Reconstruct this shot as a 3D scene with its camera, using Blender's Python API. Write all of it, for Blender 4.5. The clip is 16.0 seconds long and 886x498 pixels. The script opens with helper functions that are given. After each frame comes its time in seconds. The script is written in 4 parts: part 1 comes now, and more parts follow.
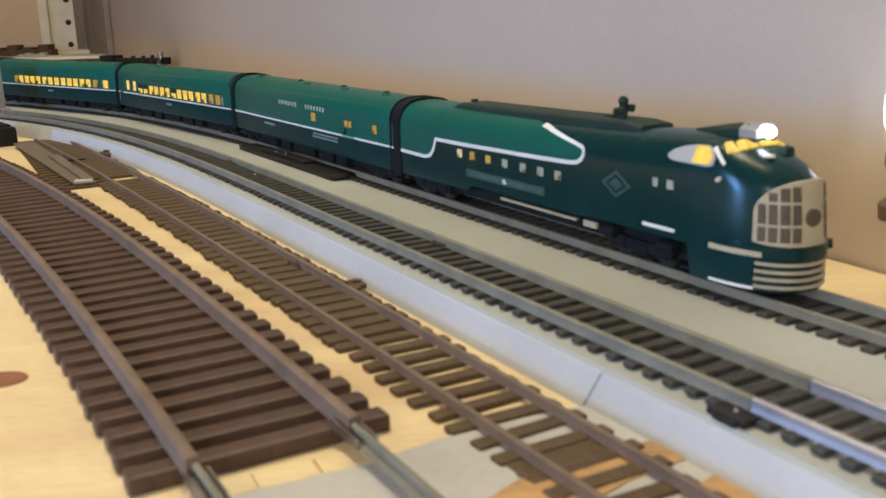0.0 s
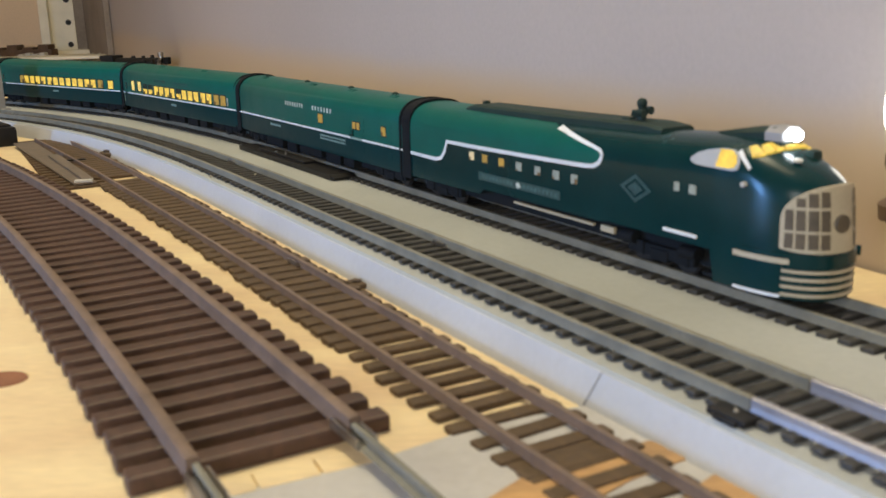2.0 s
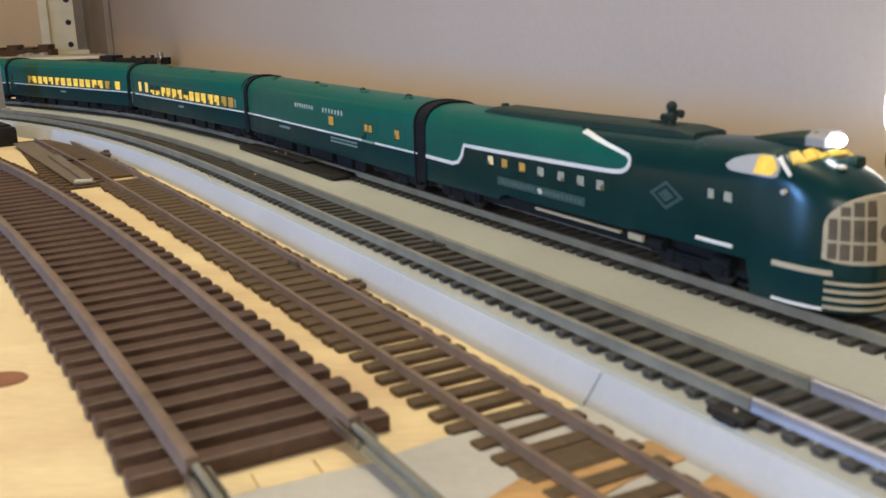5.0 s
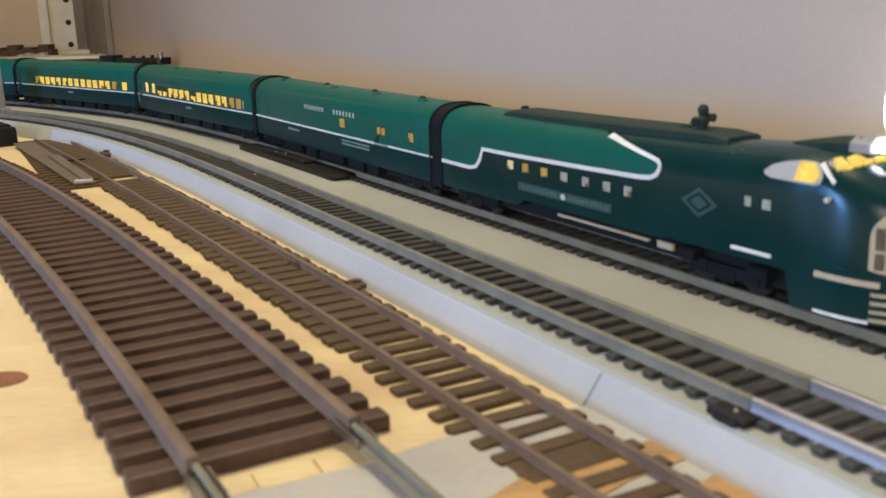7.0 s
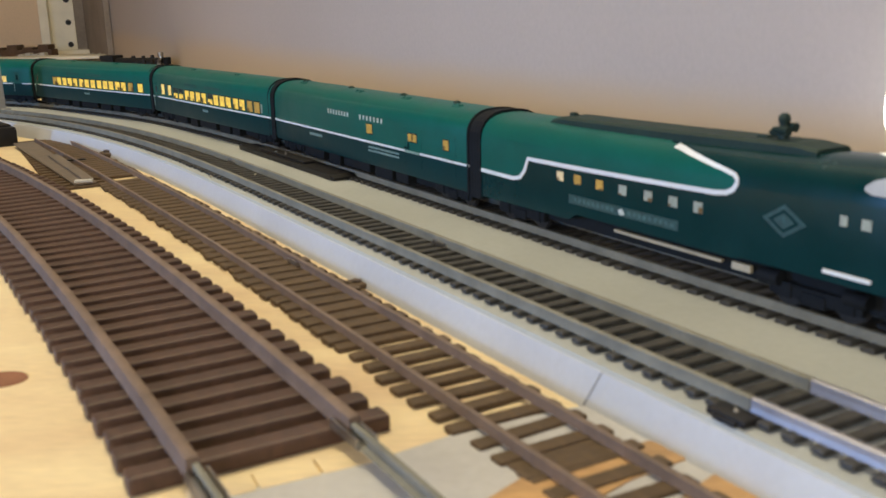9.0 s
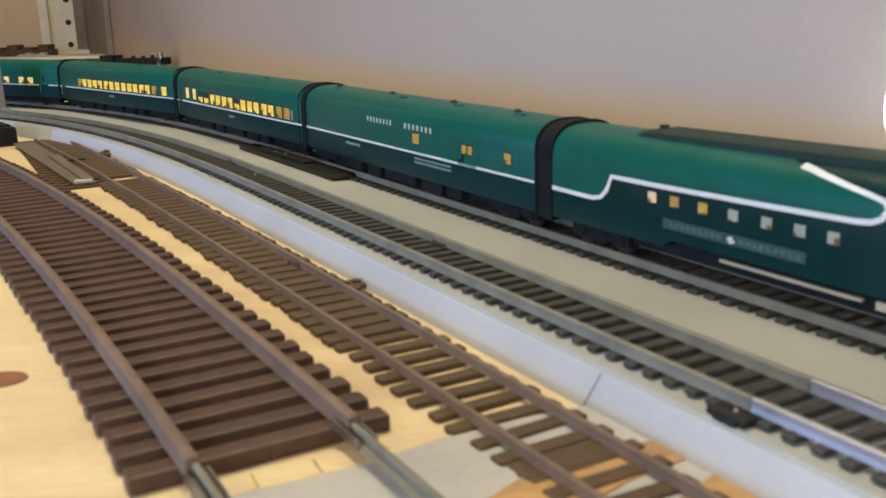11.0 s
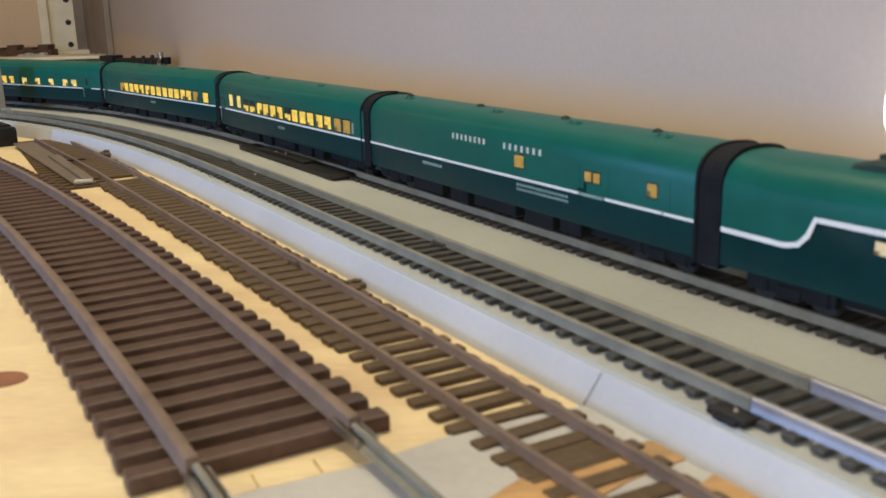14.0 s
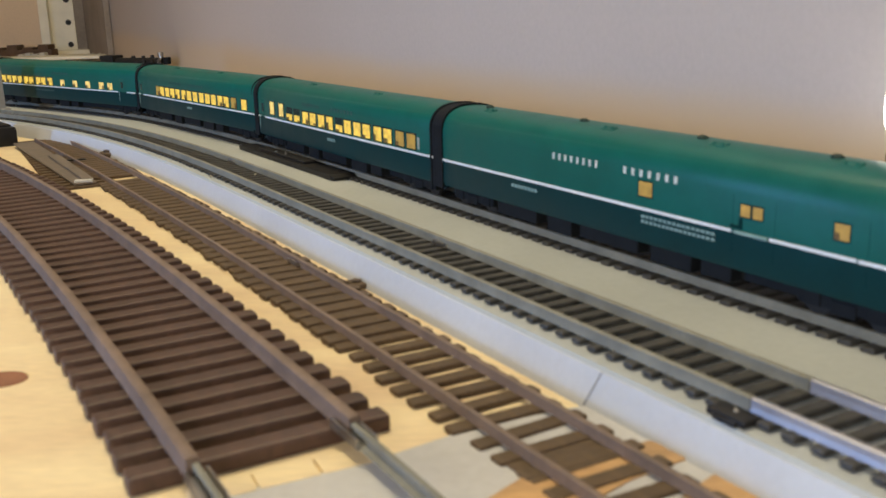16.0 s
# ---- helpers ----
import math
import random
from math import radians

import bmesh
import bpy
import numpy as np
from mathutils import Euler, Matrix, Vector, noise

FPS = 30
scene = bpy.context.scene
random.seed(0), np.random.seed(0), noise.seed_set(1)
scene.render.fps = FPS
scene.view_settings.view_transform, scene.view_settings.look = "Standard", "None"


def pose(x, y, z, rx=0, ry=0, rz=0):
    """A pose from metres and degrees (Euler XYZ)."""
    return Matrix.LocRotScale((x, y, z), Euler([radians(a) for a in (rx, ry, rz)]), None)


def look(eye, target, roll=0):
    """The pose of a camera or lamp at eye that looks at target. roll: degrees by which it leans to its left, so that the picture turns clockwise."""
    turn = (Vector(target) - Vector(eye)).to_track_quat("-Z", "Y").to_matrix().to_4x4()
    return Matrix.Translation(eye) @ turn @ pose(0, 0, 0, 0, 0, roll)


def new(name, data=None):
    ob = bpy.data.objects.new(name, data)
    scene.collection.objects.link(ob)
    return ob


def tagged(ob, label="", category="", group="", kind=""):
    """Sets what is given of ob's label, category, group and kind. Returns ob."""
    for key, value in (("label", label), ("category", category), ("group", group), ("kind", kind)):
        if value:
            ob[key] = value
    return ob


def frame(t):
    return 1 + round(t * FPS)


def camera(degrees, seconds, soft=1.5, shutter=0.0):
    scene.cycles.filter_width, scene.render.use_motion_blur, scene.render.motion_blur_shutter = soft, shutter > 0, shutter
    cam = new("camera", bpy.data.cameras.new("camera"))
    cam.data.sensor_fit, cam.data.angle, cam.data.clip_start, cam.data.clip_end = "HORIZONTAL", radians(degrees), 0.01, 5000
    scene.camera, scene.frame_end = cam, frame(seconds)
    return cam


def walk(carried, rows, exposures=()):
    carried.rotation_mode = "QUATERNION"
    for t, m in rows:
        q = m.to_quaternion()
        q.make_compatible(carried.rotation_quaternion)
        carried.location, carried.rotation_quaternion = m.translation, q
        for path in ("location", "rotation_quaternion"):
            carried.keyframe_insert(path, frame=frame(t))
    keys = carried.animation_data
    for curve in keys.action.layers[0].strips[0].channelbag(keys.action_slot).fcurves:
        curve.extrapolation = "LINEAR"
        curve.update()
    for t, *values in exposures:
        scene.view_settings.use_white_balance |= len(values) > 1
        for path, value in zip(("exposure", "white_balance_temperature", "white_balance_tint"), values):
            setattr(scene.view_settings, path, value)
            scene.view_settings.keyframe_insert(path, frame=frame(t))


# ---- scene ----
MM = 0.001


# ---- camera ----
cam = camera(49.418, 16.0, soft=1.6)
cam.data.dof.use_dof, cam.data.dof.focus_distance, cam.data.dof.aperture_fstop = True, 0.85, 31.0
EYE = pose(0, 0, 0.0969, 75.62, 0, 0) @ pose(0, 0, 0, 0, 0, -1.486)
walk(cam, [(0.0, EYE), (16.0, EYE)], exposures=[(0.0, 0.0), (16.0, 0.0)])

# ---- light ----
world = bpy.data.worlds.new("room_air")
scene.world = world
world.use_nodes = True
world.node_tree.nodes["Background"].inputs[0].default_value = (0.9, 0.85, 0.8, 1)
world.node_tree.nodes["Background"].inputs[1].default_value = 0.06


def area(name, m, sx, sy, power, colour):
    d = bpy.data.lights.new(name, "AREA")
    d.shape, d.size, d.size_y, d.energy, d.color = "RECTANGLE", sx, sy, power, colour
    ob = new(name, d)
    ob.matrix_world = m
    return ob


# the room's warm ceiling lamp, an added unseen fill from behind the camera, and the cool low lamp
# at the left whose streak shows on the locomotive's nose
area("ceiling_lamp_light", look((-0.25, 0.58, 1.42), (-0.10, 0.56, 0)), 0.6, 0.4, 15.8, (1.0, 0.85, 0.54))
area("front_fill_light", look((-0.50, -0.80, 0.42), (0.02, 0.45, 0.03)), 0.8, 0.5, 8.8, (1.0, 0.94, 0.85))
area("side_lamp_light", look((-1.22, 0.05, 0.17), (0.10, 0.38, 0.03)), 0.10, 0.36, 8.2, (0.20, 0.46, 1.0))


# ---- materials ----
def material(name, colour, rough=0.6, metal=0.0, var=0.12, scale=60.0, bump=0.15, fine=900.0, second=None, stretch=(1, 1, 1), spec=0.5, per_piece=0.0):
    """A surface with stains at a coarse scale, grain at a fine one and a slight relief."""
    m = bpy.data.materials.new(name)
    m.use_nodes = True
    nt = m.node_tree
    b = nt.nodes["Principled BSDF"]
    tc = nt.nodes.new("ShaderNodeTexCoord")
    mp = nt.nodes.new("ShaderNodeMapping")
    mp.inputs["Scale"].default_value = stretch
    nt.links.new(tc.outputs["Object"], mp.inputs[0])
    big = nt.nodes.new("ShaderNodeTexNoise")
    big.inputs["Scale"].default_value, big.inputs["Detail"].default_value = scale, 4
    small = nt.nodes.new("ShaderNodeTexNoise")
    small.inputs["Scale"].default_value, small.inputs["Detail"].default_value = fine, 3
    for n in (big, small):
        nt.links.new(mp.outputs[0], n.inputs["Vector"])
    ramp = nt.nodes.new("ShaderNodeValToRGB")
    c2 = second or tuple(c * (1 - 2.2 * var) for c in colour)
    ramp.color_ramp.elements[0].color = (*c2, 1)
    ramp.color_ramp.elements[1].color = (*(min(1, c * (1 + var)) for c in colour), 1)
    ramp.color_ramp.elements[0].position, ramp.color_ramp.elements[1].position = 0.3, 0.68
    nt.links.new(big.outputs["Fac"], ramp.inputs[0])
    mix = nt.nodes.new("ShaderNodeMix")
    mix.data_type, mix.blend_type = "RGBA", "MULTIPLY"
    mix.inputs["Factor"].default_value = min(1, var * 3)
    nt.links.new(ramp.outputs[0], mix.inputs["A"])
    nt.links.new(small.outputs["Fac"], mix.inputs["B"])
    out = mix.outputs["Result"]
    gain = nt.nodes.new("ShaderNodeHueSaturation")
    gain.inputs["Value"].default_value = 1 + var
    nt.links.new(out, gain.inputs["Color"])
    if per_piece:
        info = nt.nodes.new("ShaderNodeObjectInfo")
        r = nt.nodes.new("ShaderNodeMapRange")
        r.inputs["To Min"].default_value, r.inputs["To Max"].default_value = 1 + var - per_piece, 1 + var + per_piece
        nt.links.new(info.outputs["Random"], r.inputs["Value"])
        nt.links.new(r.outputs[0], gain.inputs["Value"])
    nt.links.new(gain.outputs[0], b.inputs["Base Color"])
    rr = nt.nodes.new("ShaderNodeMapRange")
    rr.inputs["To Min"].default_value, rr.inputs["To Max"].default_value = max(0.03, rough - 0.1), min(1, rough + 0.12)
    nt.links.new(big.outputs["Fac"], rr.inputs["Value"])
    nt.links.new(rr.outputs[0], b.inputs["Roughness"])
    b.inputs["Metallic"].default_value = metal
    b.inputs["Specular IOR Level"].default_value = spec
    if bump:
        bp = nt.nodes.new("ShaderNodeBump")
        bp.inputs["Strength"].default_value, bp.inputs["Distance"].default_value = bump, 0.0004
        nt.links.new(small.outputs["Fac"], bp.inputs["Height"])
        nt.links.new(bp.outputs[0], b.inputs["Normal"])
    return m


def glow(name, colour, strength, base=(0.22, 0.13, 0.03)):
    m = bpy.data.materials.new(name)
    m.use_nodes = True
    nt = m.node_tree
    b = nt.nodes["Principled BSDF"]
    b.inputs["Base Color"].default_value = (*base, 1)
    b.inputs["Emission Color"].default_value = (*colour, 1)
    tc = nt.nodes.new("ShaderNodeTexCoord")
    n = nt.nodes.new("ShaderNodeTexNoise")
    n.inputs["Scale"].default_value = 260
    nt.links.new(tc.outputs["Object"], n.inputs["Vector"])
    r = nt.nodes.new("ShaderNodeMapRange")
    r.inputs["From Min"].default_value, r.inputs["From Max"].default_value = 0.3, 0.7
    r.inputs["To Min"].default_value, r.inputs["To Max"].default_value = strength * 0.55, strength * 1.2
    nt.links.new(n.outputs["Fac"], r.inputs["Value"])
    nt.links.new(r.outputs[0], b.inputs["Emission Strength"])
    return m


M_WALL = material("wall_paint", (0.48, 0.43, 0.40), 0.85, var=0.04, scale=2.5, fine=350, bump=0.02)
M_WALL_DARK = material("side_wall_paint", (0.74, 0.58, 0.43), 0.85, var=0.06, scale=2.5, fine=350, bump=0.08)
M_CORNER_DARK = material("corner_dark_brown", (0.28, 0.235, 0.20), 0.7, var=0.12, scale=12, fine=200, bump=0.08)
# The tan towards the wall's foot is partly warm light put into the paint.
nt = M_WALL.node_tree
wtc, sep, mr, wmix = (nt.nodes.new("ShaderNode" + q) for q in ("TexCoord", "SeparateXYZ", "MapRange", "Mix"))
wmix.data_type = "RGBA"
mr.interpolation_type = "SMOOTHSTEP"
mr.inputs["From Min"].default_value, mr.inputs["From Max"].default_value = 0.044, 0.072
nt.links.new(wtc.outputs["Object"], sep.inputs[0])
wn = nt.nodes.new("ShaderNodeTexNoise")
wn.inputs["Scale"].default_value = 14
nt.links.new(wtc.outputs["Object"], wn.inputs["Vector"])
wadd = nt.nodes.new("ShaderNodeMath")
wadd.operation = "MULTIPLY_ADD"
wadd.inputs[1].default_value = 0.012
nt.links.new(wn.outputs["Fac"], wadd.inputs[0])
nt.links.new(sep.outputs["Z"], wadd.inputs[2])
nt.links.new(wadd.outputs[0], mr.inputs["Value"])
nt.links.new(mr.outputs[0], wmix.inputs["Factor"])
base = nt.nodes["Principled BSDF"].inputs["Base Color"]
wmix.inputs["A"].default_value = (0.51, 0.415, 0.31, 1)
nt.links.new(base.links[0].from_socket, wmix.inputs["B"])
nt.links.new(wmix.outputs["Result"], base)
M_CEIL = material("ceiling_paint", (0.75, 0.72, 0.68), 0.9, var=0.04, scale=2, fine=300, bump=0.05)
M_PLY = material("pale_plywood", (0.80, 0.665, 0.41), 0.55, var=0.09, scale=9, fine=160, bump=0.10, second=(0.72, 0.54, 0.33), stretch=(1.0, 4.0, 1.0))
M_PLY_DARK = material("raw_timber", (0.56, 0.34, 0.15), 0.6, var=0.14, scale=18, fine=240, bump=0.15, stretch=(1, 5, 1))
M_GREY = material("grey_roadbed_paint", (0.41, 0.435, 0.435), 0.7, var=0.05, scale=14, fine=500, bump=0.1)
# The grey roadbed again, made paler and bluer for the cool side light.
M_FACING = material("side_lit_facing_paint", (0.52, 0.54, 0.575), 0.6, var=0.04, scale=18, fine=500, bump=0.06)
M_GREYB = material("grey_board_paint", (0.53, 0.53, 0.535), 0.65, var=0.06, scale=22, fine=400, bump=0.1)
M_TIE_B = material("brown_tie_plastic", (0.105, 0.066, 0.033), 0.6, var=0.14, scale=240, fine=1500, bump=0.25, per_piece=0.12, stretch=(1, 3, 1))
M_TIE_A = material("dark_brown_tie_plastic", (0.088, 0.048, 0.036), 0.5, var=0.14, scale=160, fine=1200, bump=0.25, per_piece=0.12, stretch=(1, 3, 1))
M_TIE_K = material("black_tie_plastic", (0.042, 0.040, 0.036), 0.55, var=0.12, scale=240, fine=1500, bump=0.2, per_piece=0.15)
M_RAIL = material("tarnished_nickel_rail", (0.235, 0.228, 0.185), 0.65, metal=0.1, var=0.10, scale=90, fine=900, bump=0.06)
M_RAIL_A = material("brown_weathered_rail", (0.20, 0.14, 0.105), 0.72, metal=0.0, var=0.12, scale=90, fine=900, bump=0.08)
M_RAIL_NEW = material("clean_nickel_rail", (0.42, 0.41, 0.45), 0.4, metal=0.5, var=0.05, scale=90, bump=0.03)
M_BLADE = material("worn_grey_brown_metal", (0.21, 0.17, 0.135), 0.5, metal=0.2, var=0.15, scale=120, bump=0.08)
M_STEEL = material("bare_steel", (0.5, 0.48, 0.45), 0.3, metal=1.0, var=0.08, scale=120, bump=0.04)
M_BLACK = material("black_plastic", (0.016, 0.015, 0.015), 0.5, var=0.15, scale=140, fine=900, bump=0.12, spec=0.3)
M_UNDER = material("black_underframe_plastic", (0.010, 0.012, 0.015), 0.7, var=0.15, scale=160, fine=900, bump=0.2, spec=0.15)
M_GREEN_D = material("dark_green_enamel", (0.0022, 0.030, 0.032), 0.22, var=0.05, scale=70, fine=700, bump=0.02, spec=0.32)
M_GREEN_S = material("dark_green_satin_plastic", (0.0022, 0.034, 0.037), 0.45, var=0.06, scale=70, fine=700, bump=0.03, spec=0.15)
M_GREEN_L = material("light_green_enamel", (0.0035, 0.100, 0.080), 0.38, var=0.05, scale=70, fine=700, bump=0.02, spec=0.24)
M_ROOF = material("dark_roof_paint", (0.016, 0.036, 0.030), 0.6, var=0.1, scale=90, fine=700, bump=0.08, spec=0.25)
M_CREAM = material("cream_trim_paint", (0.62, 0.60, 0.55), 0.4, var=0.05, scale=90, bump=0.03)
M_STRIPE = material("pale_stripe_paint", (0.78, 0.80, 0.82), 0.45, var=0.04, scale=90, bump=0.02)
M_CAB = material("pale_grey_cab_paint", (0.40, 0.42, 0.45), 0.35, var=0.06, scale=90, bump=0.02)
M_DECAL = material("faded_silver_lettering", (0.22, 0.34, 0.32), 0.45, var=0.06, scale=300, bump=0.02)
M_DECAL_LIGHT = material("silver_lettering", (0.62, 0.66, 0.62), 0.45, var=0.06, scale=300, bump=0.02)
M_DECAL_DIM = material("dim_green_lettering", (0.030, 0.085, 0.080), 0.45, var=0.2, scale=600, bump=0.02)
M_DECAL_FAINT = material("faint_silver_lettering", (0.08, 0.16, 0.15), 0.45, var=0.15, scale=500, bump=0.02)
M_CRUMB = material("pale_crumb", (0.42, 0.38, 0.30), 0.8, var=0.1, scale=300, bump=0.1)
M_GRILLE = material("cream_grille_paint", (0.47, 0.41, 0.29), 0.4, var=0.06, scale=120, bump=0.04)
M_GRILLE_HOLE = material("brown_grille_opening", (0.11, 0.085, 0.055), 0.55, var=0.15, scale=200, bump=0.1)
M_LIT = glow("lit_window_amber", (1.0, 0.69, 0.10), 0.85)
M_LIT_HOT = glow("lit_window_bright", (1.0, 0.74, 0.24), 0.85)
M_LIT_DIM = glow("lit_window_dim", (0.95, 0.60, 0.10), 0.27)
M_LIT_SOFT = glow("lit_window_cream", (1.0, 0.80, 0.42), 0.42, (0.4, 0.34, 0.22))
M_PANE = material("pale_window_pane", (0.40, 0.44, 0.38), 0.15, var=0.1, scale=200, bump=0.0)
M_SEAT = material("brown_seat_plastic", (0.16, 0.09, 0.02), 0.6, var=0.1, scale=300, bump=0.05)
M_LAMP = glow("headlamp_glow", (0.92, 0.96, 1.0), 30.0, (0.9, 0.9, 0.9))
M_BULB = glow("bulb_glow", (1.0, 0.93, 0.80), 5.0, (0.9, 0.9, 0.9))
M_BROWN = material("dark_brown_wood", (0.13, 0.08, 0.05), 0.5, var=0.15, scale=60, bump=0.1)
M_POST = material("cream_steel_post", (0.84, 0.79, 0.65), 0.45, var=0.05, scale=20, bump=0.04)
M_FLOOR = material("brown_floor", (0.16, 0.11, 0.08), 0.6, var=0.15, scale=4, bump=0.1)
M_PLUG = material("brown_wood_plug", (0.30, 0.13, 0.07), 0.5, var=0.12, scale=90, bump=0.08)
M_SEAM = material("dusty_joint", (0.36, 0.36, 0.37), 0.8, var=0.1, scale=200, bump=0.1)
M_GREYP = material("grey_plastic", (0.30, 0.30, 0.31), 0.45, var=0.08, scale=90, bump=0.06)


# ---- mesh helpers (millimetres in, metres out) ----
def finish(name, bm, mat, smooth=False):
    for v in bm.verts:
        v.co *= MM
    bmesh.ops.recalc_face_normals(bm, faces=bm.faces)
    me = bpy.data.meshes.new(name)
    bm.to_mesh(me)
    bm.free()
    me.materials.append(mat)
    if smooth:
        for f in me.polygons:
            f.use_smooth = True
        me.set_sharp_from_angle(angle=radians(38))
    return me


def part(name, bm, mat, parent, label="", smooth=False):
    me = bm if isinstance(bm, bpy.types.Mesh) else finish(name, bm, mat, smooth)
    ob = new(name, me)
    ob.parent = parent
    if label:
        ob["label"] = label
    return ob


def thing(name, label, category, group="", kind=""):
    return tagged(new(name), label, category, group, kind)


def mesh_thing(name, bm, mat, label, category, kind="", smooth=False):
    return tagged(new(name, finish(name, bm, mat, smooth)), label, category, "", kind)


def box(bm, x0, x1, y0, y1, z0, z1, bevel=0.0, m=None):
    r = bmesh.ops.create_cube(bm, size=1)
    vs = r["verts"]
    for v in vs:
        v.co = Vector(((x0 + x1) / 2 + v.co.x * (x1 - x0), (y0 + y1) / 2 + v.co.y * (y1 - y0), (z0 + z1) / 2 + v.co.z * (z1 - z0)))
    if bevel:
        es = list({e for v in vs for e in v.link_edges})
        r = bmesh.ops.bevel(bm, geom=es, offset=bevel, segments=2, profile=0.6, affect="EDGES")
        vs = list({v for f in r["faces"] for v in f.verts} | {v for v in vs if v.is_valid})
    if m is not None:
        for v in vs:
            v.co = m @ v.co
    return bm


def bx(*a, **k):
    return box(bmesh.new(), *a, **k)


def cyl(bm, p, q, r0, r1=None, seg=12):
    p, q = Vector(p), Vector(q)
    d = q - p
    m = Matrix.Translation((p + q) / 2) @ d.to_track_quat("Z", "Y").to_matrix().to_4x4()
    bmesh.ops.create_cone(bm, cap_ends=True, segments=seg, radius1=r0, radius2=r0 if r1 is None else r1, depth=d.length, matrix=m)
    return bm


def loft(bm, rings, cap=True, closed=True):
    rows = [[bm.verts.new(c) for c in ring] for ring in rings]
    for a, b in zip(rows, rows[1:]):
        n = len(a)
        for i in range(n if closed else n - 1):
            bm.faces.new((a[i], a[(i + 1) % n], b[(i + 1) % n], b[i]))
    if cap and closed:
        bm.faces.new(rows[0])
        bm.faces.new(rows[-1][::-1])
    return bm


# ---- the lines of the four tracks ----
class Line:
    """A track's centre line in plan: straight at its end, easing into a bend towards its start."""

    def __init__(self, ax, ay, angle, s1, c0, c1, c2, lo=-900.0, hi=1500.0, cap=800.0):
        e = Vector((math.cos(radians(angle)), math.sin(radians(angle))))
        s = np.arange(lo, hi, 2.0)
        k = np.clip(s1 - s, 0, cap)
        slope = c1 + c2 / 2 * k * k
        w = np.concatenate(([0], np.cumsum((slope[1:] + slope[:-1]) / 2 * np.diff(s))))
        w0 = c0 - c2 * max(s1, 0) ** 3 / 6
        w = w - np.interp(0, s, w) + w0
        self.x, self.y = ax + s * e.x - w * e.y, ay + s * e.y + w * e.x
        d = np.hypot(np.diff(self.x), np.diff(self.y))
        arc = np.concatenate(([0], np.cumsum(d)))
        self.arc = arc - np.interp(0, s, arc)

    def at(self, s, off=0.0):
        x, y = np.interp(s, self.arc, self.x), np.interp(s, self.arc, self.y)
        x1, y1 = np.interp(s + 1, self.arc, self.x), np.interp(s + 1, self.arc, self.y)
        x0, y0 = np.interp(s - 1, self.arc, self.x), np.interp(s - 1, self.arc, self.y)
        h = math.atan2(y1 - y0, x1 - x0)
        return x - off * math.sin(h), y + off * math.cos(h), h


LINE_D = Line(-369.1, 929.5, -54.916, 579.4, 74.435, -0.08917, 2.3072e-6)
LINE_C = Line(-364.4, 824.4, -55.384, 504.8, 65.508, -0.08527, 2.967e-6)
LINE_B = Line(-193.5, 567.9, -60.038, 681.4, 10.380, -0.01773, 1.9547e-07)
LINE_A = Line(-261.2, 547.5, -58.036, 655.5, 27.564, -0.06056, 5.9592e-07)
BED = 10.6        # top of the grey roadbed under the empty track
BED_D = 8.3       # and under the outer track


def ribbon(bm, line, s0, s1, section, step=8.0):
    """A closed cross section (offset, height) swept along a track line."""
    n = max(2, int((s1 - s0) / step))
    rings = []
    for i in range(n + 1):
        s = s0 + (s1 - s0) * i / n
        rings.append([(*line.at(s, o)[:2], z) for o, z in section])
    return loft(bm, rings)


def rail_section(off, z, h, head, foot, web):
    a, b, c = head / 2, foot / 2, web / 2
    return [(off - b, z), (off + b, z), (off + b, z + 0.12 * h), (off + c, z + 0.3 * h), (off + c, z + 0.62 * h), (off + a, z + 0.72 * h),
            (off + a, z + 0.94 * h), (off + a * 0.7, z + h), (off - a * 0.7, z + h), (off - a, z + 0.94 * h), (off - a, z + 0.72 * h),
            (off - c, z + 0.62 * h), (off - c, z + 0.3 * h), (off - b, z + 0.12 * h)]


def tie_mesh(name, length, width, height, mat):
    return finish(name, box(bmesh.new(), -width / 2, width / 2, -length / 2, length / 2, 0, height, bevel=width * 0.16), mat)


# ---- the room ----
WALL_P, WALL_A = (150.0, 341.0), -64.2


def wall_box(name, along0, along1, back, thick, z0, z1, mat, label):
    h = radians(WALL_A)
    m = pose(WALL_P[0], WALL_P[1], 0, 0, 0, WALL_A)
    bm = box(bmesh.new(), along0, along1, back, back + thick, z0, z1, m=Matrix.Translation((WALL_P[0], WALL_P[1], 0)) @ Matrix.Rotation(h, 4, "Z"))
    return mesh_thing(name, bm, mat, label, "wall", "structure")


wall_box("wall_back", -2250, 1500, 0, 100, -750, 1500, M_WALL, "mauve-beige painted wall, tan at its foot with some warm light in the colour")
wall_box("wall_end", -2350, -2250, -2100, 2200, -750, 1500, M_WALL_DARK, "brownish painted wall at the far end")
h0 = Matrix.Translation((WALL_P[0], WALL_P[1], 0)) @ Matrix.Rotation(radians(WALL_A), 4, "Z")
mesh_thing("wall_front", box(bmesh.new(), -2250, 1500, -2100, -2000, -750, 1500, m=h0), M_WALL, "plain wall closing the room", "wall", "structure")
mesh_thing("wall_right", box(bmesh.new(), 1500, 1600, -2100, 100, -750, 1500, m=h0), M_WALL, "plain wall closing the room", "wall", "structure")
mesh_thing("ceiling", box(bmesh.new(), -2400, 1600, -2100, 100, 1500, 1540, m=h0), M_CEIL, "plain white ceiling", "ceiling", "structure")
mesh_thing("floor", box(bmesh.new(), -2400, 1600, -2100, 100, -790, -750, m=h0), M_FLOOR, "brown floor of the room", "floor", "structure")

